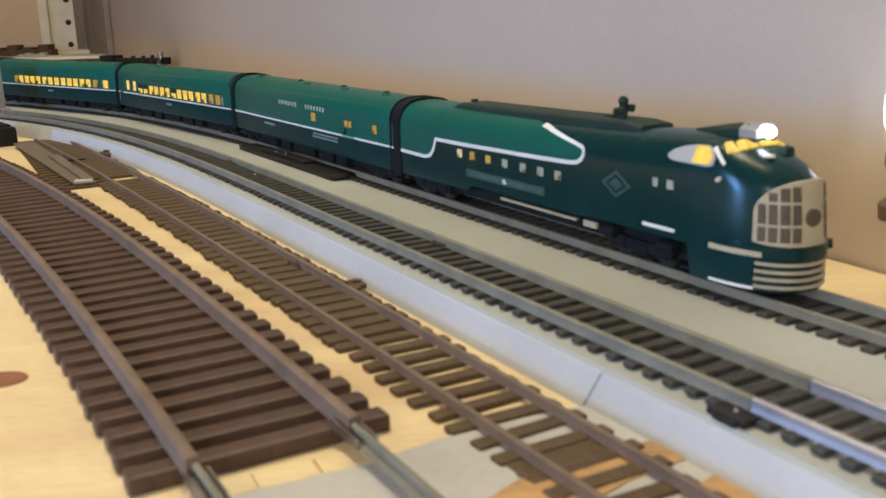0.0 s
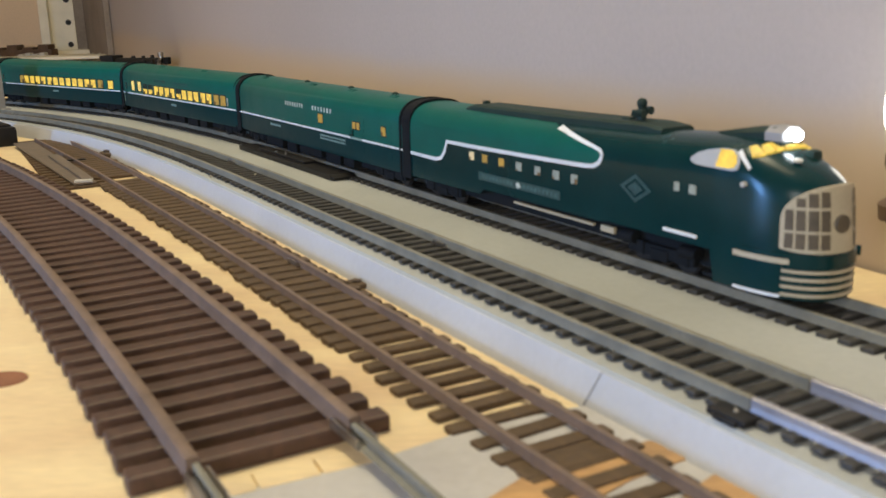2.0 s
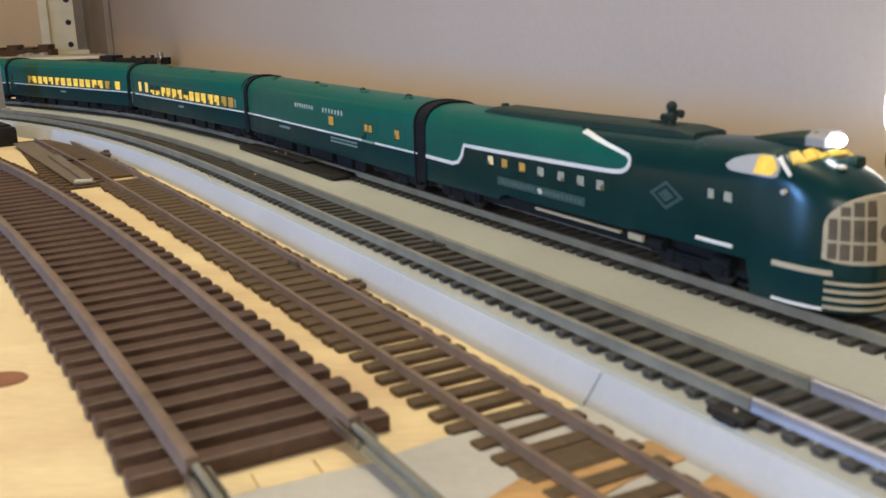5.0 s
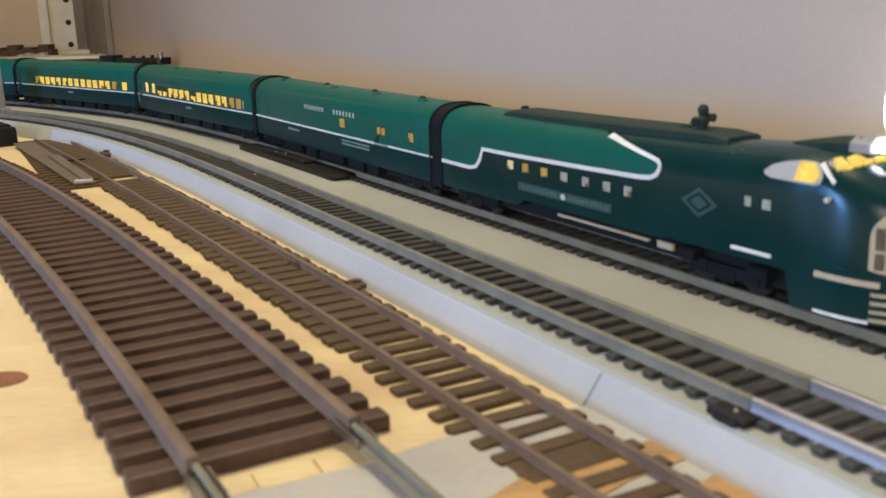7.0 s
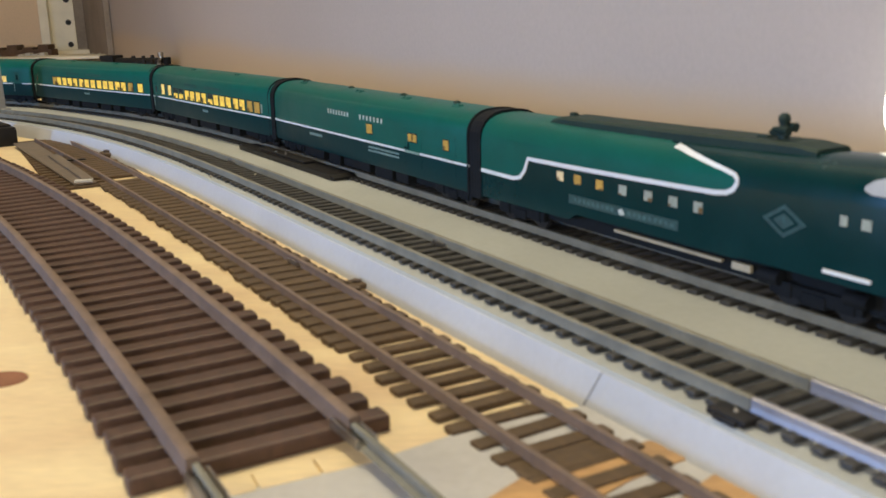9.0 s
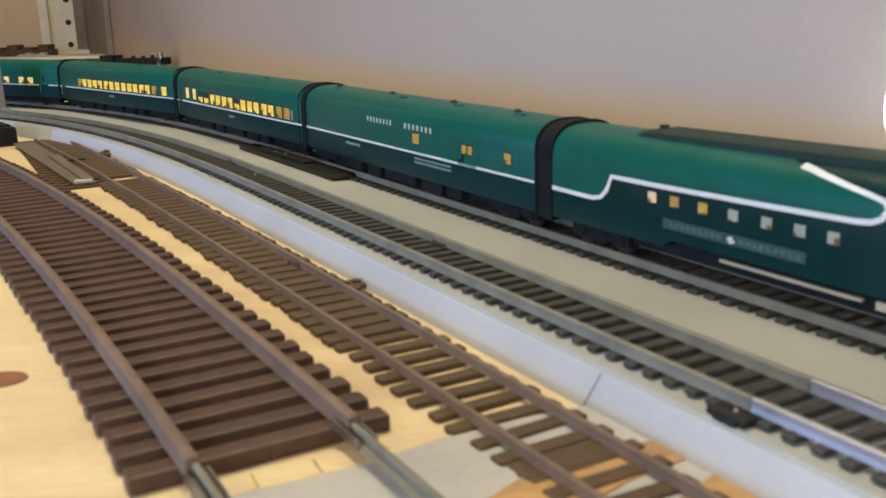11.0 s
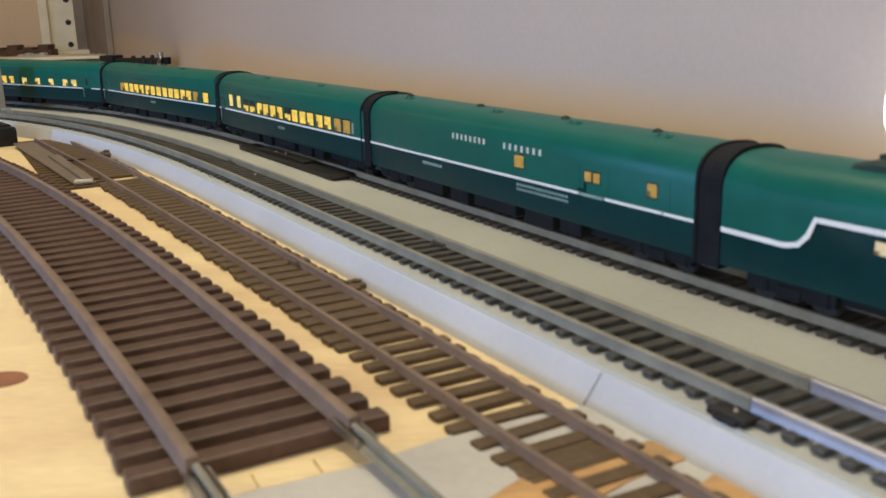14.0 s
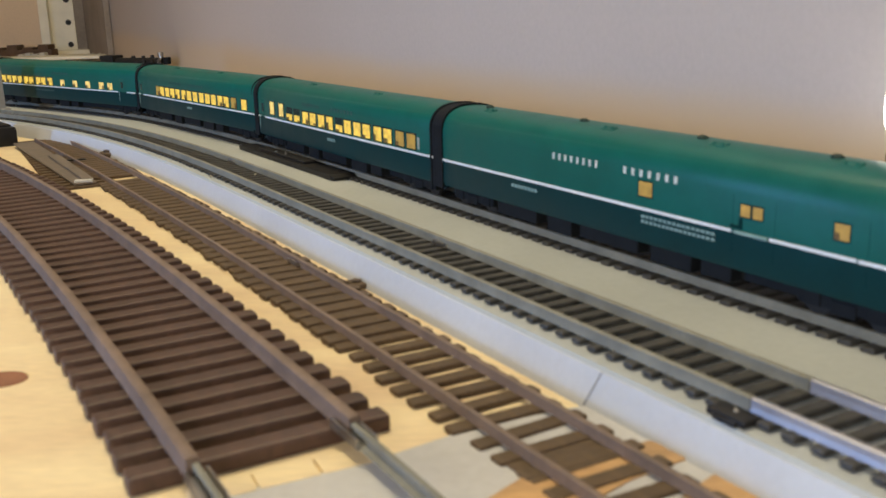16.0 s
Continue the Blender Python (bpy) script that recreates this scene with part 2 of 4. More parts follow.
# Upright strips, added to darken the far corner.
mesh_thing("trim", box(bmesh.new(), -2249, -2235, -46, -1, 0, 1400, bevel=1.5, m=h0), M_CORNER_DARK, "dark brown upright strip added in the far corner", "trim", "structure")
mesh_thing("trim", box(bmesh.new(), -2234, -1880, -13, -1, 0, 1400, bevel=1.5, m=h0), M_CORNER_DARK, "dark brown upright strip added along the back wall", "trim", "structure")

# ---- the layout board ----
board = thing("layout_board", "pale plywood layout board with grey painted end", "table board", "", "structure")
bm = bmesh.new()
box(bm, -2245, 260, -900, -2, -18, 0, m=h0)
part("plywood_sheet", bm, M_PLY, board)
# the grey end of the board begins near the camera, just past the ends of the brown tracks
bm = bmesh.new()
pts = [(-70, 168.0), (-17, 191), (6, 207), (36, 219), (62, 236), (300, -60), (-60, -60)]
lo = [bm.verts.new((x, y, 0.05)) for x, y in pts]
hi = [bm.verts.new((x, y, 0.7)) for x, y in pts]
bm.faces.new(hi)
for i in range(len(pts)):
    j = (i + 1) % len(pts)
    bm.faces.new((lo[i], lo[j], hi[j], hi[i]))
part("grey_sheet", bm, M_GREYB, board, "grey painted sheet")

# ---- the grey roadbed under the two outer tracks ----
bed = thing("roadbed", "grey painted raised roadbed with a bevelled side", "roadbed", "", "structure")
rings = []
for i in range(0, 181):
    s = -500 + i * 10.0
    xc, yc, hc = LINE_C.at(s)
    x0, y0, _ = LINE_C.at(s, -20.5)
    x1, y1, _ = LINE_C.at(s, -17.0)
    # the far edge follows the outer track
    d = min(np.arange(-700, 1400, 4.0), key=lambda q: (LINE_D.at(q)[0] - xc) ** 2 + (LINE_D.at(q)[1] - yc) ** 2)
    x2, y2, _ = LINE_D.at(d, 17.0)
    x3, y3, _ = LINE_D.at(d, 23.0)
    rings.append([(x0, y0, 0.0), (x1, y1, BED - 1.2), (x1 + 0.6 * (x2 - x1) / 80, y1 + 0.6 * (y2 - y1) / 80, BED - 0.2), (x2, y2, BED_D), (x3, y3, 0.0)])
part("foam_strip", loft(bmesh.new(), rings), M_GREY, bed, smooth=True)
# Overlay on the bevel that carries its cool lit colour.
part("bevel_facing", loft(bmesh.new(), [[(a[0] - 0.35, a[1] - 0.25, 0.0), (b[0] - 0.35, b[1] - 0.25, BED - 1.2), (b[0] + 0.4, b[1] + 0.3, BED - 1.2), (a[0] + 0.4, a[1] + 0.3, 0.0)] for a, b in ((r[0], r[1]) for r in rings)]), M_FACING, bed, "bevelled facing with the cool side light put into its colour", smooth=True)

# ---- tracks ----
TIE_C = tie_mesh("tie", 25.6, 3.5, 1.5, M_TIE_K)
TIE_D = tie_mesh("tie", 28.6, 4.3, 2.1, M_TIE_K)
TIE_B = tie_mesh("tie", 30.8, 4.8, 1.7, M_TIE_B)
TIE_BW = tie_mesh("tie", 31.4, 7.0, 2.0, M_TIE_B)
TIE_A = tie_mesh("tie", 60.0, 6.5, 4.2, M_TIE_A)
HO = (2.8, 1.7, 2.1, 1.7)
HO_TALL = (3.1, 1.8, 2.2, 1.8)
OO = (4.4, 2.8, 3.6, 2.8)


def rails(parent, line, s0, s1, z, gauge, rail, mat, label=""):
    for side in (-1, 1):
        bm = ribbon(bmesh.new(), line, s0, s1, rail_section(side * (gauge / 2 + rail[1] / 2), z, *rail))
        part("rail", bm, mat, parent, label, smooth=True)


def ties(parent, line, s0, s1, z, spacing, mesh, jitter, rnd):
    s = s0
    while s < s1:
        x, y, h = line.at(s, rnd.uniform(-jitter, jitter) * 2)
        ob = part("tie", mesh, None, parent)
        ob.matrix_local = pose(x * MM, y * MM, z * MM, 0, 0, math.degrees(h) + rnd.uniform(-1, 1) * jitter * 5)
        s += spacing


tr = thing("model_track", "outer model track with black ties under the green train", "track", "model railway tracks")
rails(tr, LINE_D, -300, 1010, BED_D + 2.1, 16.5, HO, M_RAIL)
ties(tr, LINE_D, -299.8, 1010, BED_D, 6.79, TIE_D, 0.12, random.Random(3))
tr = thing("model_track", "empty model track with black ties on grey roadbed", "track", "model railway tracks")
rails(tr, LINE_C, -300, 773, BED + 1.5, 16.5, HO_TALL, M_RAIL)
rails(tr, LINE_C, 773.4, 830, BED + 1.5, 16.5, HO_TALL, M_RAIL_NEW, "clean shiny rail length")
ties(tr, LINE_C, -298.5, 830, BED, 6.86, TIE_C, 0.15, random.Random(4))
# two lengths of small track meet: broad close ties up to the joint, narrower ones with open gaps past it
tr = thing("model_track", "small brown model track laid on bare plywood", "track", "model railway tracks")
rails(tr, LINE_B, -200, 482, 1.7, 16.9, (2.8, 1.5, 1.9, 1.5), M_RAIL_A)
ties(tr, LINE_B, -200, 4, 0.0, 9.0, TIE_BW, 0.4, random.Random(5))
ties(tr, LINE_B, 21.6, 340, 0.0, 9.06, TIE_BW, 0.4, random.Random(6))
ties(tr, LINE_B, 346.6, 482, 0.0, 9.3, TIE_B, 0.5, random.Random(7))
tr = thing("model_track", "wide brown model track with close-set ties", "track", "model railway tracks")
rails(tr, LINE_A, -300, 424, 4.2, 33.5, OO, M_RAIL_A)
rails(tr, LINE_A, 424.4, 490, 4.0, 33.9, (3.4, 1.5, 3.6, 0.9), M_RAIL, "thinner grey rail length")
ties(tr, LINE_A, -296.9, 416, 0.0, 11.3, TIE_A, 0.15, random.Random(9))

# ---- the train ----
RZ = 12.5         # datum of heights on the train


def train_section(w, zb, zt, shoulder=11.0, n=7):
    """Half-round roofed body section from the near skirt over the roof to the far skirt, as (y, z)."""
    pts = [(-w, zb), (-w, zb + (zt - shoulder - zb) * 0.5), (-w, zt - shoulder)]
    for i in range(1, n + 1):
        a = math.pi / 2 * i / n
        pts.append((-w * math.cos(a) ** 0.75 if i < n else 0.0, zt - shoulder + shoulder * math.sin(a) ** 0.9))
    return pts + [(-y, z) for y, z in pts[-2::-1]]


W = 14.75
G1 = [(0.0, 603.0), (1.0, 607.4), (2.0, 612.4), (3.0, 616.9), (4.0, 621.5), (6.5, 635.8), (7.0, 640.2), (7.5, 646.1), (8.0, 652.9), (8.5, 661.2), (9.0, 671.4),
      (11.5, 731.2), (12.0, 743.9), (12.5, 757.1), (13.0, 770.9), (13.5, 785.1), (14.0, 799.4), (14.5, 815.7), (15.0, 832.7), (15.5, 850.4), (16.0, 868.9)]
LENGTHS = [228.0, 225.0, 227.0, 270.0]


def window(parent, x, z, w, h, mat, rnd, seat=True, yy=-W):
    p = part("window", bx(x - w / 2, x + w / 2, yy - 0.22, yy + 0.3, z - h / 2, z + h / 2, bevel=0.12), mat, parent, "lit amber window" if mat is not M_PANE else "pale window pane")
    if seat:
        a = rnd.uniform(0.25, 0.55) * w
        b = rnd.uniform(0.15, 0.6) * h
        x0 = x - w / 2 if rnd.random() < 0.5 else x + w / 2 - a
        part("seat_back", bx(x0, x0 + a, yy - 0.34, yy - 0.2, z - h / 2 + 0.1, z - h / 2 + b), M_SEAT, p)
    return p


bm = bmesh.new()
cyl(bm, (0, -1.0, 0), (0, 1.0, 0), 5.2, seg=20)
cyl(bm, (0, -0.3, 0), (0, 0.3, 0), 5.7, seg=20)
for k in range(5):
    a = k * math.tau / 5
    cyl(bm, (3.2 * math.cos(a), -1.25, 3.2 * math.sin(a)), (3.2 * math.cos(a), 1.25, 3.2 * math.sin(a)), 0.8, seg=8)
WHEEL = finish("wheel", bm, M_BLACK, True)
WHEELS = []


def bogie(parent, x, name="bogie"):
    bm = bmesh.new()
    for y in (-10.5, 10.5):
        box(bm, x - 15, x + 15, y - 1.2, y + 1.2, 3.8, 7.6, bevel=0.5)
        box(bm, x - 4, x + 4, y - 1.7, y + 1.7, 2.8, 6.6, bevel=0.5)
        for dx in (-10, 10):
            box(bm, x + dx - 3, x + dx + 3, y - 1.8, y + 1.8, 3.6, 8.0, bevel=0.6)
    box(bm, x - 12, x + 12, -9, 9, 5.6, 10.5)
    b = part(name, bm, M_UNDER, parent, "black bogie frame")
    for dx in (-10, 10):
        for y in (-8.3, 8.3):
            w = part("wheel", WHEEL, None, b)
            w.matrix_local = pose((x + dx) * MM, y * MM, 5.9 * MM)
            WHEELS.append((w, x + dx, y))
    return b


def stripe(name, parent, pts, half=0.7, mat=M_STRIPE, label="pale painted stripe"):
    """A painted line along the near side, through (x, z) points."""
    bm = bmesh.new()
    rings = []
    for i, (x, z) in enumerate(pts):
        a, b = Vector(pts[max(0, i - 1)]), Vector(pts[min(len(pts) - 1, i + 1)])
        d = (b - a).normalized()
        n = Vector((-d.y, d.x)) * half
        yo = side_y(z)
        rings.append([(x + n.x, side_y(z + n.y) - 0.3, z + n.y), (x - n.x, side_y(z - n.y) - 0.3, z - n.y), (x - n.x, yo + 0.5, z - n.y), (x + n.x, yo + 0.5, z + n.y)])
    return part(name, loft(bm, rings), mat, parent, label)


SIDE = train_section(W, 6.0, 41.5)


def side_y(z):
    pts = SIDE[:10]
    return float(np.interp(z, [q[1] for q in pts], [q[0] for q in pts]))


def lettering(parent, x0, x1, z, h, n, mat, gap=0.35, rnd=None):
    """A line of small bars standing for lettering."""
    step = (x1 - x0) / n
    bm = bmesh.new()
    y = side_y(z)
    for i in range(n):
        a, b = x0 + i * step, x0 + i * step + step * (1 - gap)
        box(bm, a, b, y - 0.14, y + 0.6, z - h / 2, z + h / 2)
    return part("lettering", bm, mat, parent, "row of small painted letter bars")


def shell(parent, length, x0, x1, zb=8.0, name="body"):
    """Coach body: lower dark green side walls, light green upper walls and roof."""
    lo = train_section(W, zb, 41.5)
    rings_u, rings_l = [], []
    for x in (x0, x0 + 0.6, x1 - 0.6, x1):
        k = 0.985 if x in (x0, x1) else 1.0
        up = [(x, y * k, z * k if z > 30 else z) for y, z in [(-W, 19.4)] + lo[2:-2] + [(W, 19.4)]]
        rings_u.append(up)
        rings_l.append([(x, y * k, z) for y, z in [(-W + 0.9, zb), (-W, zb + 1.6), (-W, 19.4), (W, 19.4), (W, zb + 1.6), (W - 0.9, zb)]])
    b = part(name, loft(bmesh.new(), rings_u), M_GREEN_L, parent, "light green enamelled upper body", smooth=True)
    part("skirt", loft(bmesh.new(), rings_l), M_GREEN_S, parent, "dark green lower side", smooth=True)
    return b


def bellows(parent, x):
    """Dark ribbed vestibule diaphragm between two cars, arched over the roof."""
    sec = train_section(W + 0.12, 7.0, 41.8)
    rings = []
    for i in range(11):
        k = 1.0 if i % 2 else 0.996
        rings.append([(x - 5 + i, y * k, z * (0.5 + k / 2) if z > 20 else z) for y, z in sec])
    part("diaphragm", loft(bmesh.new(), rings), M_UNDER, parent, "black ribbed diaphragm")
    for d in (-5.2, 4.0):
        out, inn = train_section(W + 0.5, 7.0, 42.3), train_section(W - 1.2, 7.0, 40.4)
        bm = bmesh.new()
        loft(bm, [[(x + d + q, y, z) for y, z in sec2] for q, sec2 in ((0, inn), (0, out), (1.2, out), (1.2, inn))], cap=False, closed=False)
        part("arch_frame", bm, M_UNDER, parent, "black arched end frame", smooth=True)


def roof_vent(parent, x, y=0.0):
    """A squat half-round ventilator with a lip on the roof ridge."""
    rings = [[(x + r * math.cos(a * math.pi / 8), y + r * 0.8 * math.sin(a * math.pi / 8), z) for a in range(16)]
             for r, z in ((1.5, 40.2), (1.5, 41.0), (2.1, 41.1), (2.1, 41.5), (1.8, 42.0), (1.0, 42.5), (0.3, 42.6))]
    part("roof_vent", loft(bmesh.new(), rings), M_ROOF, parent, "small dark roof vent", smooth=True)


def roof_plate(parent, x, y=-5.0):
    """A low hatch plate on the slope of the roof."""
    z = float(np.interp(y, [q[0] for q in SIDE[:10]], [q[1] for q in SIDE[:10]]))
    m = Matrix.Translation((x, y, z)) @ Matrix.Rotation(radians(20), 4, "X")
    bm = box(bmesh.new(), -3.2, 3.2, -1.3, 1.3, -0.6, 0.35, bevel=0.25, m=m)
    cyl(bm, m @ Vector((-1.8, 0, 0.2)), m @ Vector((-1.8, 0, 0.8)), 0.5, seg=8)
    cyl(bm, m @ Vector((1.8, 0, 0.2)), m @ Vector((1.8, 0, 0.8)), 0.5, seg=8)
    part("roof_plate", bm, M_GREEN_L, parent, "low green roof hatch plate")


def coach(length, kind, seed):
    rnd = random.Random(seed)
    t = thing("train_car", {"mail": "two-tone green model baggage car with small yellow windows", "coach": "two-tone green model coach with glowing amber windows",
                            "diner": "two-tone green model dining car with spaced amber windows"}[kind], "train car", "cars of the green train")
    x0, x1 = 5.0, length - 5.0
    shell(t, length, x0, x1)
    if kind == "mail":
        stripe("stripe", t, [(x0 + 0.3, 19.4), (85, 19.4), (167.6, 19.4)], 0.46)
        stripe("stripe", t, [(181.5, 19.4), (195, 19.4), (208.8, 19.4)], 0.46)
        stripe("stripe", t, [(209.6, 19.4), (215, 19.4), (x1 - 0.3, 19.4)], 0.46)
    else:
        # the stripe breaks at the doors near the ends
        a, b = (17.0, x1 - 0.3) if kind == "coach" else (x0 + 0.3, length - 32.0)
        stripe("stripe", t, [(a, 19.4), (length / 2, 19.4), (b, 19.4)], 0.46)
        c, d = (x0 + 0.3, 9.5) if kind == "coach" else (length - 18.0, x1 - 0.3)
        stripe("stripe", t, [(c, 19.4), ((c + d) / 2, 19.4), (d, 19.4)], 0.46)
        e = 13.2 if kind == "coach" else length - 25.0
        door = part("door", bx(e - 3.4, e + 3.4, -W - 0.06, -W + 0.3, 20.1, 30.0, bevel=0.1), M_GREEN_L, t, "green car door")
        part("door_window", bx(e - 1.6, e + 1.6, -W - 0.14, -W + 0.2, 22.5, 27.5, bevel=0.1), M_GREEN_D, door)
        part("grab_rail", cyl(bmesh.new(), (e - 4.4, -W - 0.5, 12.0), (e - 4.4, -W - 0.5, 20.0), 0.25, seg=6), M_DECAL, t)
    part("underframe", bx(x0 + 12, x1 - 12, -9, 9, 3.6, 9.5, bevel=0.5), M_UNDER, t, "black underframe")
    for k, (a, w, h) in enumerate(((45, 26, 3.0), (78, 14, 2.2), (97, 30, 3.4), (133, 18, 2.6), (155, 12, 3.2))):
        part("equipment_box", bx(a, a + w, -13.4, -6, h, 8.9, bevel=0.6), M_UNDER, t)
    bogie(t, 24.0)
    bogie(t, length - 24.0)
    bellows(t, 0.0)
    if kind == "mail":
        lettering(t, 83, 110, 30.6, 2.3, 8, M_DECAL_LIGHT, 0.66)
        lettering(t, 121, 148, 30.6, 2.3, 7, M_DECAL_LIGHT, 0.66)
        lettering(t, 57, 74, 16.2, 1.3, 8, M_DECAL, 0.3)
        lettering(t, 130, 162, 17.0, 0.9, 16, M_DECAL, 0.3)
        lettering(t, 130, 162, 15.3, 0.9, 17, M_DECAL, 0.3)
        for x, w, h in ((131.6, 6.0, 4.6), (172.6, 3.4, 3.4), (177.0, 3.4, 3.4), (204.2, 4.4, 4.2)):
            p = window(t, x, 25.8, w, h, M_LIT_DIM, rnd, seat=False)
            part("window_frame", bx(x - w / 2 - 0.45, x + w / 2 + 0.45, -W - 0.1, -W + 0.3, 25.8 - h / 2 - 0.45, 25.8 + h / 2 + 0.45, bevel=0.1), M_GREEN_D, p)
        part("seat_back", bx(202.0, 203.6, -W - 0.34, -W - 0.2, 23.7, 25.6), M_SEAT, t)
        for x in (168, 183, 212):
            part("door_groove", bx(x - 0.05, x + 0.05, -W - 0.04, -W + 0.2, 13, 30), M_GREEN_D, t)
        part("door_step", bx(169, 181, -W - 0.8, -W + 0.2, 18.9, 19.8, bevel=0.2), M_DECAL, t)
        part("door_handle", bx(167.4, 171.6, -W - 0.5, -W + 0.2, 20.4, 21.3, bevel=0.1), M_GREEN_D, t)
        part("door_handle", bx(170.6, 171.6, -W - 0.5, -W + 0.2, 21.0, 23.4, bevel=0.1), M_GREEN_D, t)
        for x in (20, 82.2, 140.6, 189.8):
            roof_vent(t, x, 0.0)
        for x in (27.9, 102.0, 152.2, 198):
            roof_plate(t, x)
    elif kind == "coach":
        xs = [29, 43.5, 56, 67.2, 79.5, 89.8, 101.2, 112, 123.6, 134, 145, 155.4, 167.4, 177.7, 189.8, 200.5] if seed == 12 else \
            [51, 60, 71, 81.5, 92, 104, 114.4, 125.6, 137, 148, 158.4, 169.5, 179.7, 191.5, 207.5]
        for i, x in enumerate(xs):
            tall = seed == 12 and i < 2
            low = seed == 12 and i in (2, 3, 8)
            dim = i > len(xs) - 3 if seed == 12 else i in (0, 13)
            z, h = (25.6, 7.4) if tall else (22.6, 3.6) if low else (24.2, 6.6)
            p = window(t, x, z, 6.4 if tall else 7.8, h, M_LIT_DIM if dim else M_LIT_HOT if tall else M_LIT, rnd, seat=not tall and rnd.random() < 0.7)
            part("window_frame", bx(x - 4.9, x + 4.9, -W - 0.1, -W + 0.3, z - h / 2 - 0.5, 28.2 if not tall else 29.8, bevel=0.1), M_GREEN_D, p)
        if seed == 12:
            part("window", bx(206.4, 208.2, -W - 0.22, -W + 0.3, 21.4, 26.6), M_PANE, t, "pale window pane")
        lettering(t, 76, 100, 31.5, 1.8, 8, M_DECAL_DIM, 0.5)
        lettering(t, 114, 142, 31.5, 1.8, 7, M_DECAL_DIM, 0.5)
        lettering(t, 108, 118, 15.5, 1.6, 5, M_DECAL, 0.3)
        roof_plate(t, 70)
        roof_plate(t, 150)
    else:
        for x in (21, 32, 43, 54, 65, 77.5, 87.5, 101, 110.5, 123.2):
            p = window(t, x, 23.8, 8.0, 6.4, M_LIT, rnd)
            part("window_frame", bx(x - 5.2, x + 5.2, -W - 0.1, -W + 0.3, 20.3, 27.8, bevel=0.1), M_SEAT, p)
        for x in (145.8, 168, 190, 212.4, 226):
            window(t, x, 23.4, 7.4, 5.6, M_LIT_HOT, rnd)
        lettering(t, 128, 158, 31.5, 1.8, 8, M_DECAL_DIM, 0.5)
        lettering(t, 95, 130, 16.0, 1.4, 9, M_DECAL_DIM, 0.3)
    return t


